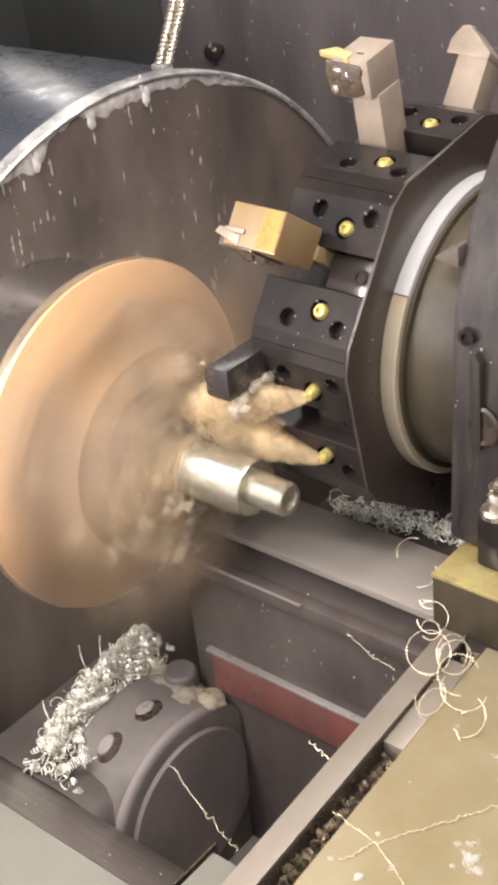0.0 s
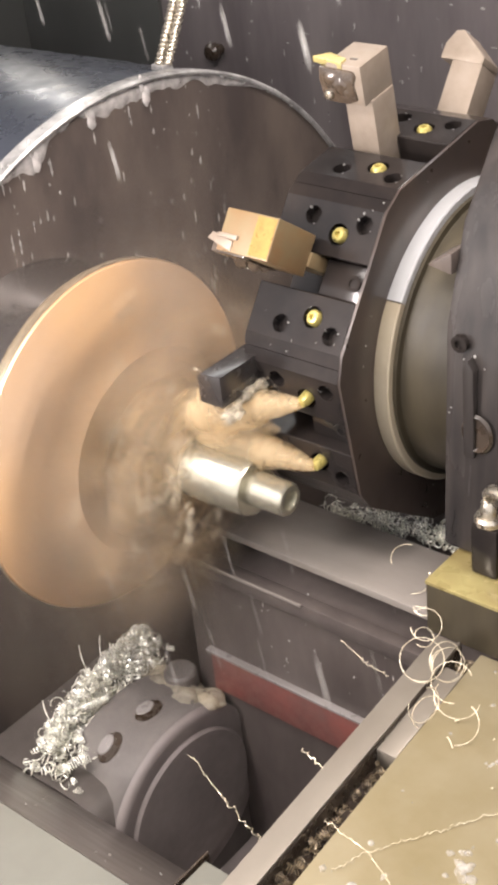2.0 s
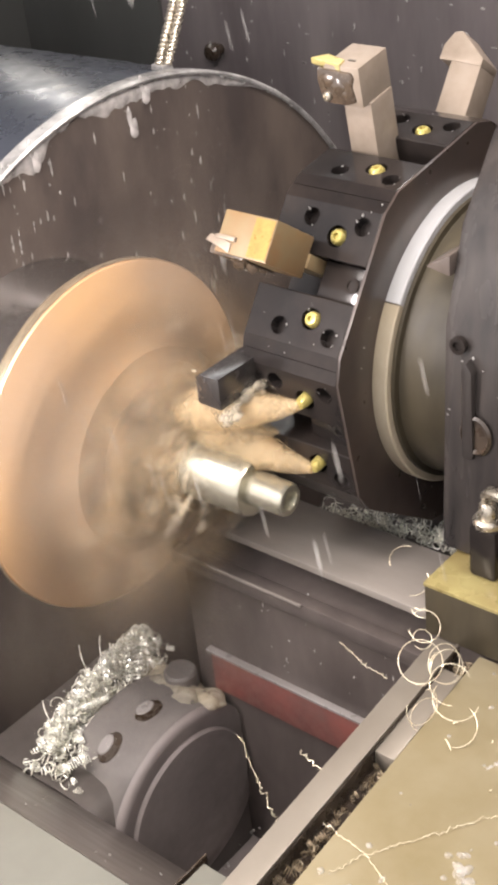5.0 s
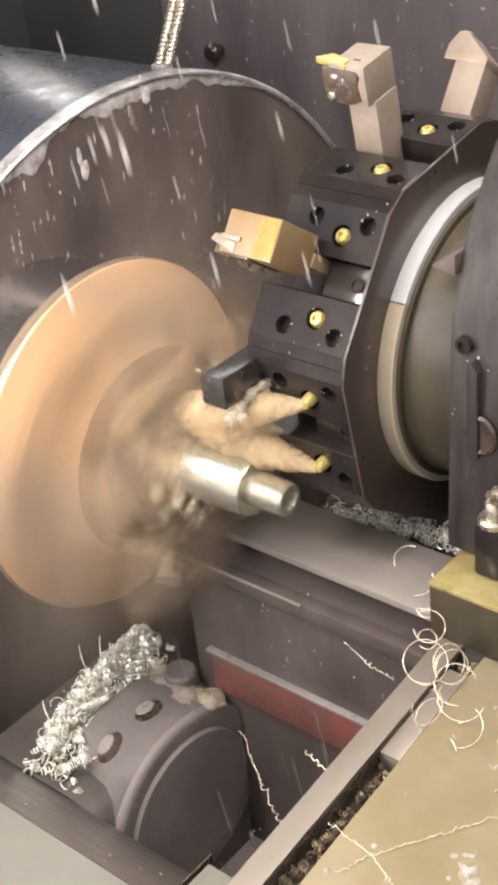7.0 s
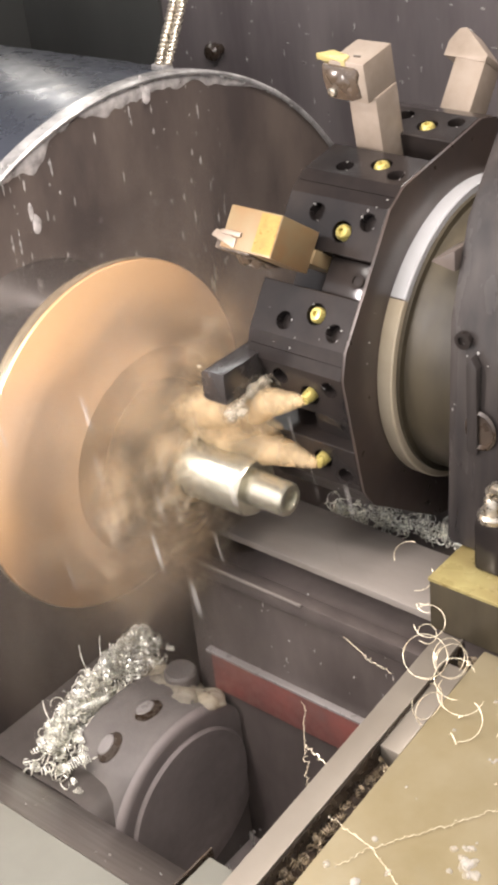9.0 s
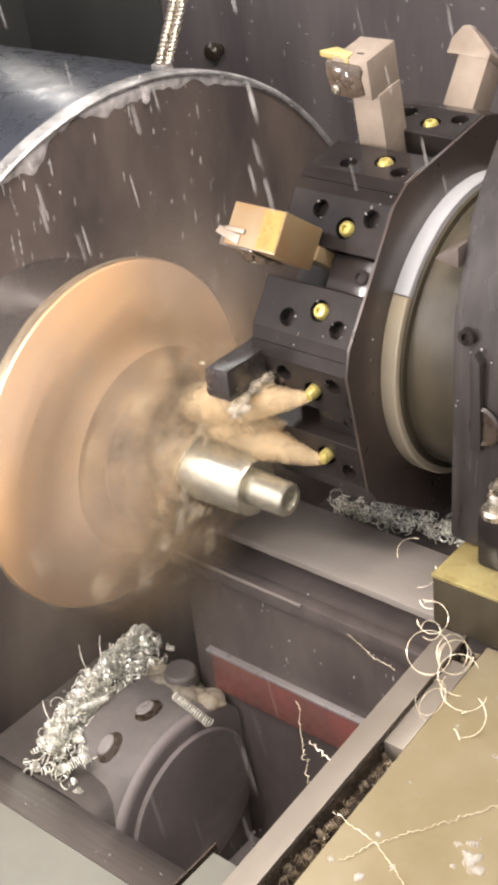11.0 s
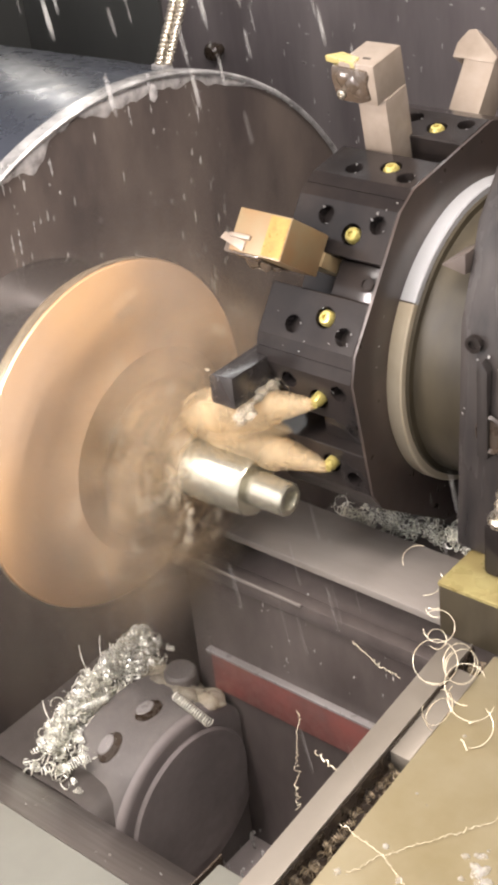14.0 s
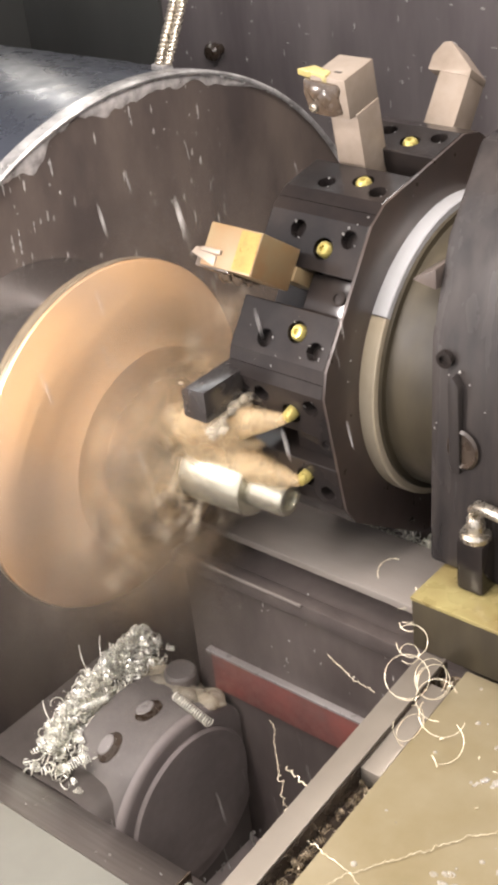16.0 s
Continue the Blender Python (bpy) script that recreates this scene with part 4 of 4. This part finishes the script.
def coolant_jets():
    rng = random.Random(40)
    t = thing("coolant_jet", (0.12, 0.01, 0.05), "milky beige coolant sprayed from two nozzles at the shaft", "coolant")
    e = face_pose(2) @ Vector((0.1456, -0.0233, 0.0055))
    f = face_pose(2) @ Vector((0.1456, 0.0233, 0.0055))
    for name, src, dst, rad in (("upper_stream", e, Vector((0.048, 0.008, 0.034)), (0.0028, 0.0082, 0.0125, 0.0145, 0.0130, 0.008)), ("lower_stream", f, Vector((0.048, 0.014, 0.024)), (0.0028, 0.0082, 0.0120, 0.0135, 0.0115, 0.007)),
                                ("upper_veil", e, Vector((0.052, 0.008, 0.034)), (0.0024, 0.0068, 0.0105, 0.0122, 0.0108, 0.006)), ("lower_veil", f, Vector((0.052, 0.014, 0.024)), (0.0024, 0.0068, 0.0100, 0.0115, 0.0095, 0.005)),
                                ("upper_core", e, Vector((0.056, 0.008, 0.036)), (0.0020, 0.0052, 0.0080, 0.0095, 0.0085, 0.005)), ("lower_core", f, Vector((0.056, 0.014, 0.025)), (0.0020, 0.0052, 0.0078, 0.0090, 0.0075, 0.004)),
                                ("middle_stream", (e + f) / 2 + Vector((-0.022, 0.002, -0.004)), Vector((0.048, 0.010, 0.028)), (0.0010, 0.0070, 0.0115, 0.0135, 0.0120, 0.008)), ("middle_core", (e + f) / 2 + Vector((-0.026, 0.002, -0.004)), Vector((0.054, 0.010, 0.028)), (0.0010, 0.0050, 0.0085, 0.0100, 0.0090, 0.005))):
        bm = bmesh.new()
        L = (dst - src).length
        jet_body(bm, [(L * k / 5, 0, 0) for k in range(6)], rad, rng, 24, 0.13)
        me_at = along(src, dst)
        ob = part(name, bm, M_JET, None, smooth=80)
        ob.parent = t
        STREAMS.append((ob, Matrix.Translation(-t.location) @ me_at))
    bm = bmesh.new()
    for i in range(90):
        k = rng.random()
        lump(bm, Vector((0.1135, 0.031 - 0.046 * k, 0.072 - 0.012 * k)) + Vector((rng.gauss(0, 0.002), rng.gauss(0, 0.002), rng.gauss(0, 0.0022))), (0.0022, 0.0036, 0.0018), 0.5, 1.6, rng, 2)
    part("froth", bm, M_FOAM, t, "pale froth under the bar holder", smooth=80)["kind"] = "stuff"
    bm = bmesh.new()
    for i in range(90):
        k = rng.random()
        at = Vector((0.125 - 0.07 * k, rng.gauss(0.012, 0.006), 0.062 - 0.026 * k + rng.gauss(0, 0.008)))
        w = rng.uniform(0.0004, 0.0011)
        lump(bm, at, (w * rng.uniform(1, 2.6), w, w), 0.4, 2.0, rng, 1)
    part("spatter", bm, M_SPLASH, t, smooth=80)["kind"] = "stuff"
    return t


def spindle_splash():
    """Coolant that the turning shaft carries round with it."""
    rng = random.Random(44)
    t = thing("shaft_splash", (0, 0, 0), "beige coolant flung round by the spinning shaft", "coolant")
    bm = bmesh.new()
    for i in range(120):
        a = rng.uniform(0, 6.2832)
        r = rng.uniform(0.021, 0.052)
        x = 0.066 - (r - 0.02) * 0.9 + rng.gauss(0, 0.006)
        m = Matrix.Rotation(a + 0.9, 4, "X")
        lump(bm, Vector((max(x, 0.034), r * math.cos(a), r * math.sin(a))), (rng.uniform(0.0008, 0.0022), rng.uniform(0.003, 0.009), rng.uniform(0.0005, 0.0012)), 0.4, 2.0, rng, 2, m)
    part("splash", bm, M_SPLASH, t, smooth=80)["kind"] = "stuff"
    prof = [(0.033, 0.060), (0.040, 0.050), (0.048, 0.036), (0.058, 0.026), (0.066, 0.0205)]
    for grow in (0.80, 0.96, 1.1):
        part("mist", turned([(x, r * grow) for x, r in prof], 0, 0, 64), M_MIST, t, "thin veil of coolant mist", smooth=80)
    return t


def coolant_spray():
    """Sheets of coolant that the shaft throws off, and the haze round them."""
    t = thing("coolant_spray", (0, 0, 0), "thin ragged tan spray of coolant before the spinning disc", "coolant")
    rng = random.Random(47)
    for k, (x0, x1, reach) in enumerate(((0.066, 0.046, 0.128), (0.058, 0.036, 0.126), (0.050, 0.060, 0.128), (0.042, 0.034, 0.127))):
        bm = turned([(x0 + (x1 - x0) * i / 8, 0.021 + (reach - 0.021) * i / 8) for i in range(9)], 0, 0, 64)
        bmesh.ops.rotate(bm, verts=bm.verts, matrix=Matrix.Rotation(1.3 * k, 3, "X"))
        part("spray_sheet", bm, M_SPRAY, t, "ragged sheet of coolant flung off the shaft", smooth=80)
    for x0, x1 in ((0.064, 0.030), (0.052, 0.075)):
        part("haze", turned([(x0 + (x1 - x0) * i / 8, 0.021 + 0.189 * i / 8) for i in range(9)], 0, 0, 64), M_HAZE, t, "thin drifting coolant haze", smooth=80)
    bm = bmesh.new()
    for i in range(110):
        a = rng.uniform(0, 6.2832)
        r = 0.024 + 0.085 * rng.random() ** 1.8
        m = Matrix.Rotation(a, 4, "X") @ pose(0, 0, 0, rng.uniform(-25, 25), 0, 0)
        w = rng.uniform(0.0005, 0.0016)
        lump(bm, Vector((max(0.034, 0.070 - 0.32 * (r - 0.02) + rng.gauss(0, 0.006)), r * math.cos(a), r * math.sin(a))), (w, w * rng.uniform(2, 9), w), 0.5, 1.8, rng, 2, m)
    part("clot_shower", bm, M_SPLASH, t, "pale clots of flung coolant", smooth=80)["kind"] = "stuff"
    return t


def rim_film():
    """Water that clings to the inner edge of the headstock rim."""
    cy, cz, R = 0.11, -0.089, 0.2712
    bm = bmesh.new()
    rows = []
    for k in range(181):
        a = radians(58 + 0.65 * k)
        wide = 0.0014 + 0.0088 * max(0.0, math.sin(math.pi * (k / 180) ** 0.8)) * max(0.1, 0.75 + 1.3 * noise.fractal(Vector((k * 0.11, 0.3, 2.0)), 1.0, 2.0, 3))
        c, s = math.cos(a), math.sin(a)
        rows.append([bm.verts.new((-0.0734 + h, cy + r * c, cz + r * s)) for h, r in ((0.0, R + 0.0005), (0.0012, R - wide * 0.3), (0.0010, R - wide * 0.7), (0.0, R - wide))])
    for a, b in zip(rows, rows[1:]):
        for i in range(4):
            bm.faces.new((a[i], a[(i + 1) % 4], b[(i + 1) % 4], b[i]))
    bm.faces.new(rows[0]), bm.faces.new(rows[-1][::-1])
    ob = part("rim_water_film", bm, M_FILM, None, smooth=80)
    tagged(ob, "ragged pale film of coolant clinging under the headstock rim", "coolant", kind="stuff")


def rim_drip(seed):
    """A fat drop that hangs from the rim, slides along it and lets go."""
    rng = random.Random(seed)
    bm = bmesh.new()
    lump(bm, (0, 0, 0), (0.0016, 0.0035, 0.0065), 0.35, 1.3, rng, 2)
    lump(bm, (0, -0.003, 0.009), (0.0012, 0.0018, 0.0065), 0.3, 1.3, rng, 2)
    ob = part("rim_drip", bm, M_FILM, None, smooth=80)
    return tagged(ob, "fat pale drop of coolant running down the headstock face", "drops", kind="stuff")


def falling_drops(seed):
    """A loose flight of drops that falls from the enclosure roof into the pan."""
    rng = random.Random(seed)
    bm = bmesh.new()
    for i in range(36):
        big = i % 9 == 0
        w = rng.uniform(0.0014, 0.0020) if big else rng.uniform(0.0005, 0.0014)
        ln = w * (rng.uniform(3.0, 6.0) if big else rng.uniform(1.0, 4.0))
        lump(bm, (rng.uniform(-0.065, 0.24), rng.uniform(-0.13, 0.12), rng.uniform(-0.06, 0.06)), (w, w, ln), 0.25, 2, rng, 1, pose(0, 0, 0, 0, -11, 0))
    ob = part("falling_drops", bm, M_DROP, None, smooth=80)
    ob.location = (0, 0, 0.62)
    return tagged(ob, "falling streaks of coolant", "drops", kind="stuff")


def bead(bm, at, nrm, r, rng):
    lump(bm, Vector(at), (r * rng.uniform(0.7, 1.3), r * rng.uniform(0.7, 1.3), r * 0.6), 0.25, 1.5, rng, 1, Vector(nrm).to_track_quat("Z", "Y").to_matrix().to_4x4())


def still_beads():
    rng = random.Random(60)
    bm = bmesh.new()
    cy, cz, R = 0.11, -0.089, 0.2742
    for i in range(150):
        a = radians(rng.uniform(80, 150))
        x = rng.uniform(-0.25, -0.085)
        n = Vector((0, math.cos(a), math.sin(a)))
        bead(bm, Vector((x, cy, cz)) + n * (R - 0.004), n, rng.uniform(0.0003, 0.001), rng)
    for i in range(90):
        a = radians(rng.uniform(50, 165))
        n = Vector((0, math.cos(a), math.sin(a)))
        bead(bm, Vector((-0.072, cy, cz)) + n * (R - rng.uniform(0.0, 0.004)), n, rng.uniform(0.0008, 0.0022), rng)
    for i in range(30):
        bead(bm, (-0.0733, rng.uniform(-0.1, 0.2), rng.uniform(0.02, 0.17)), (1, 0, 0), rng.uniform(0.0003, 0.0008), rng)
    for i in range(40):
        bead(bm, (rng.uniform(-0.12, 0.04), rng.uniform(-0.105, 0.02), -0.2208), (0, 0, 1), rng.uniform(0.0003, 0.0013), rng)
    for i in range(40):
        k = rng.random()
        bead(bm, (rng.uniform(-0.05, 0.25), -0.1095 - 0.1138 * k, -0.2222 + 0.162 * k), (0, 0.82, 0.57), rng.uniform(0.0003, 0.0009), rng)
    for i in range(22):
        bead(bm, (rng.uniform(0.04, 0.22), 0.0255, rng.uniform(-0.18, -0.09)), (0, -1, 0), rng.uniform(0.0003, 0.0011), rng)
    for i in range(190):
        r = rng.uniform(0.0003, 0.0010)
        lump(bm, (-0.0733, rng.uniform(-0.12, 0.22), rng.uniform(-0.02, 0.175)), (r * 0.4, r, r * rng.uniform(1.5, 8)), 0.3, 1.5, rng, 1)
    for i in range(340):
        r = rng.uniform(0.0005, 0.0013)
        wide = rng.uniform(1, 4) if rng.random() < 0.4 else 1.0
        lump(bm, (rng.uniform(-0.55, 0.1), 0.6195, rng.uniform(-0.15, 0.3)), (r * wide, r * 0.4, r * rng.uniform(1, 6) / wide), 0.3, 1.5, rng, 1)
    for i in range(18):
        r = rng.uniform(0.0003, 0.0008)
        lump(bm, (rng.uniform(0.02, 0.24), 0.0258, rng.uniform(-0.175, -0.115)), (r, r * 0.4, r * rng.uniform(1, 6)), 0.3, 1.5, rng, 1)
    ob = part("wet_beads", bm, M_DROP, None, smooth=80)
    tagged(ob, "small beads of coolant on the headstock and pan", "drops", kind="stuff")


def carried_beads():
    rng = random.Random(61)
    bm = bmesh.new()
    for i in range(22):
        m = face_pose(rng.choice((0, 1, 1, 2)))
        y = rng.choice((-1, 1)) * rng.uniform(0.012, 0.047)
        bead(bm, m @ Vector((rng.uniform(0.106, 0.169), y, 0.0002)), m.to_3x3() @ Vector((0, 0, 1)), rng.uniform(0.00025, 0.0008), rng)
    # beads set on the hole rims to draw their wet glints
    for k in (0, 1, 2):
        m = face_pose(k)
        for s in (-1, 1):
            for hx, hy, hr in ((0.1262, 0.031, 0.0052), (0.1602, 0.031, 0.0052)):
                for i in range(2):
                    a = rng.uniform(0, 6.28)
                    bead(bm, m @ Vector((hx + hr * math.cos(a), s * hy + hr * math.sin(a), -0.0004)), m.to_3x3() @ Vector((0, 0, 1)), rng.uniform(0.0005, 0.0010), rng)
    for i in range(6):
        a = radians(rng.uniform(90, 250))
        r = rng.uniform(0.094, 0.115)
        bead(bm, (0.1715, TY + r * math.cos(a), TZ + r * math.sin(a)), (1, 0, 0), rng.uniform(0.0003, 0.0008), rng)
    for i in range(14):
        bead(bm, (rng.uniform(0.215, 0.27), 0.0530, rng.uniform(0.06, 0.10)), (0, -1, 0), rng.uniform(0.0003, 0.0009), rng)
    for i in range(34):
        bead(bm, (rng.uniform(0.265, 0.36), rng.uniform(-0.22, 0.01), -0.0639), (0, 0, 1), rng.uniform(0.0003, 0.0022), rng)
    for x, y, r in ((0.3293, -0.1166, 0.0042), (0.3240, -0.1120, 0.0028), (0.3350, -0.1230, 0.0030), (0.3100, -0.0500, 0.0020), (0.3160, -0.0480, 0.0024), (0.3050, -0.0550, 0.0016), (0.2920, -0.1560, 0.0022)):
        for i in range(4):
            lump(bm, (x + rng.gauss(0, r * 0.7), y + rng.gauss(0, r * 0.7), -0.0638), (r * rng.uniform(0.4, 1.0), r * rng.uniform(0.4, 1.0), r * 0.35), 0.4, 1.6, rng, 2)
    ob = part("carriage_beads", bm, M_DROP, None, smooth=80)
    return tagged(ob, "small beads of coolant on the turret and cover, those at the holes standing for glints", "drops", kind="stuff")


swarf_pile()
pan_casting()
boss()
foam()
still_beads()
COIL = loose_coil()
THREAD = pan_thread()
SPLASH = spindle_splash()
SPRAY = coolant_spray()
rim_film()
DRIPS = [rim_drip(300 + i) for i in range(8)]
RAIN = [falling_drops(100 + i) for i in range(100)]
CARRIED += [saddle_chips(), gutter_chips(), big_curls(), hook_curls(), cover_threads(), hanging_threads(), coolant_jets(), carried_beads(), strip_bracket()]

# ---- what moves ----
FEED = [
    (0.0, 0.0, 0.0), (0.1, 6.5, -0.4), (0.3, 7.1, -0.6), (0.5, 7.1, -0.6), (0.7, 4.6, 0.6), (0.9, 2.3, 2.3),
    (1.0, 1.3, 3.6), (1.2, -0.7, 5.7), (1.3, 0.6, -0.2), (1.5, 0.6, -0.2), (1.7, -0.4, 1.6), (1.9, -0.6, 4.2),
    (2.0, -0.7, 5.7), (2.1, -0.8, 6.7), (2.2, -0.7, 6.2), (2.3, -0.3, 4.6), (2.5, -0.4, 1.6), (2.7, 0.3, -0.1),
    (2.8, 8.4, -0.5), (3.0, 8.7, -0.1), (3.3, 6.7, 1.0), (3.5, 4.8, 2.6), (3.7, 2.5, 4.2), (4.0, -0.8, 6.7),
    (4.1, 0.0, 0.0), (4.4, 0.0, 0.0), (4.6, -0.2, 3.6), (4.9, -0.8, 7.2), (5.2, -0.8, 7.2), (5.5, -0.5, 2.1),
    (5.7, 0.0, 0.0), (5.8, 0.0, 0.0), (5.9, 9.9, 0.1), (6.0, 9.9, 0.1), (6.2, 9.6, 0.2), (6.4, 8.2, 1.6),
    (6.6, 6.3, 2.6), (6.8, 4.0, 4.3), (7.0, 1.7, 6.0), (7.2, -0.5, 7.6), (7.3, 0.1, 6.9), (7.4, -1.0, 0.8),
    (7.5, -0.3, -0.4), (7.6, -0.0, 0.5), (7.8, -0.1, 2.0), (8.0, 0.0, 4.0), (8.2, -1.1, 6.8), (8.4, -1.2, 8.8),
    (8.6, -1.2, 8.8), (8.8, -1.0, 5.3), (9.0, -0.2, 3.0), (9.2, -0.1, 1.0), (9.3, 0.0, 0.0), (9.4, 10.8, -0.2),
    (9.7, 10.8, -0.2), (10.2, 6.3, 3.1), (10.6, 1.7, 6.5), (10.8, -0.6, 8.6), (10.9, 0.0, 0.0), (11.3, 0.3, 0.4),
    (11.5, -0.2, 3.0), (11.8, -0.8, 7.2), (12.0, -1.2, 8.8), (12.2, -1.3, 9.8), (12.4, -0.8, 7.2), (12.5, -0.1, 6.5),
    (12.7, -0.2, 3.6), (12.9, -0.0, 0.5), (13.0, 0.0, 0.0), (13.1, 11.5, -0.9), (13.5, 12.1, -0.6), (13.6, 11.5, -0.4),
    (14.0, 6.5, 3.6), (14.5, 1.0, 8.2), (15.0, -1.9, 13.5), (15.5, -2.4, 16.6), (16.0, -2.2, 18.6),
]


def motions():
    slope = radians(17)
    for ob in CARRIED:
        at = ob.location.copy()
        walk(ob, [(s, Matrix.Translation(at + Vector((a, -b * math.cos(slope), -b * math.sin(slope))) / 1000)) for s, a, b in FEED])
    walk(SPRAY, [(k / FPS, pose(0, 0, 0, 47 * k, 0, 0)) for k in range(0, 16 * FPS + 1)])
    for ob in (SPLASH,):
        walk(ob, [(k / FPS, pose(0, 0, 0, 85 * k, 0, 0)) for k in range(0, 16 * FPS + 1)])
    for n, (ob, m) in enumerate(STREAMS):
        walk(ob, [(k / FPS, m @ pose(0, 0, 0, (70 + 4 * n) * k * (-1) ** n, 0, 0)) for k in range(0, 16 * FPS + 1)])
    for i, ob in enumerate(RAIN):
        t0 = i * 0.16
        rows = [(0.0, 0.62)] if t0 > 0.04 else []
        fall = lambda k: 0.62 - 0.11 * k - 0.0145 * k * k
        for k in range(0, 6):
            if t0 + k * 0.1 < 15.97:
                rows.append((t0 + k * 0.1, -0.40 if k == 5 else fall(k)))
        late = (16.0 - t0) / 0.1
        rows.append((16.0, fall(late) if late < 5 else -0.402))
        walk(ob, [(s, Matrix.Translation((0.2 * (0.05 - z), 0, z))) for s, z in rows])
    for i, ob in enumerate(DRIPS):
        t0, a0 = 0.5 + 1.9 * i, 140 - 11 * (i * 5 % 6)
        rows = []
        for s, da, drop in ((0.0, 0, 0), (t0, 0, 0), (t0 + 0.5, 6, 0.006), (t0 + 0.9, 9, 0.035), (t0 + 1.2, 11, 0.13), (t0 + 1.6, 12, 0.52), (16.0, 12, 0.52)):
            a = radians(a0 - da)
            if s < 16.0 or not rows or rows[-1][0] < 16.0:
                rows.append((min(s, 16.0), Matrix.Translation((-0.0722, 0.11 + 0.268 * math.cos(a), -0.095 + 0.268 * math.sin(a) - drop))))
        walk(ob, rows)
    at = COIL.location.copy()
    hid = at + Vector((-0.083, 0.035, -0.014))
    walk(COIL, [(0.0, Matrix.Translation(hid)), (9.3, Matrix.Translation(hid)), (9.6, Matrix.Translation(at + Vector((-0.03, 0.012, 0.012)))), (9.9, Matrix.Translation(at)), (16.0, Matrix.Translation(at))])
    walk(THREAD, [(s, pose(x, y, -0.14, 0, 0, a)) for s, x, y, a in (
        (0.0, 0.1868, -0.1307, -20), (1.5, 0.1894, -0.1216, -17.5), (3.5, 0.1985, -0.107, -32), (7.0, 0.1960, -0.103, -34), (9.0, 0.197, -0.078, -50),
        (11.5, 0.197, -0.076, -46), (12.5, 0.196, -0.080, -55), (16.0, 0.196, -0.097, -45))])
    walk(WORK, [(k / FPS, pose(0, 0, 0, 80 * k, 0, 0)) for k in range(0, 16 * FPS + 1)])


motions()
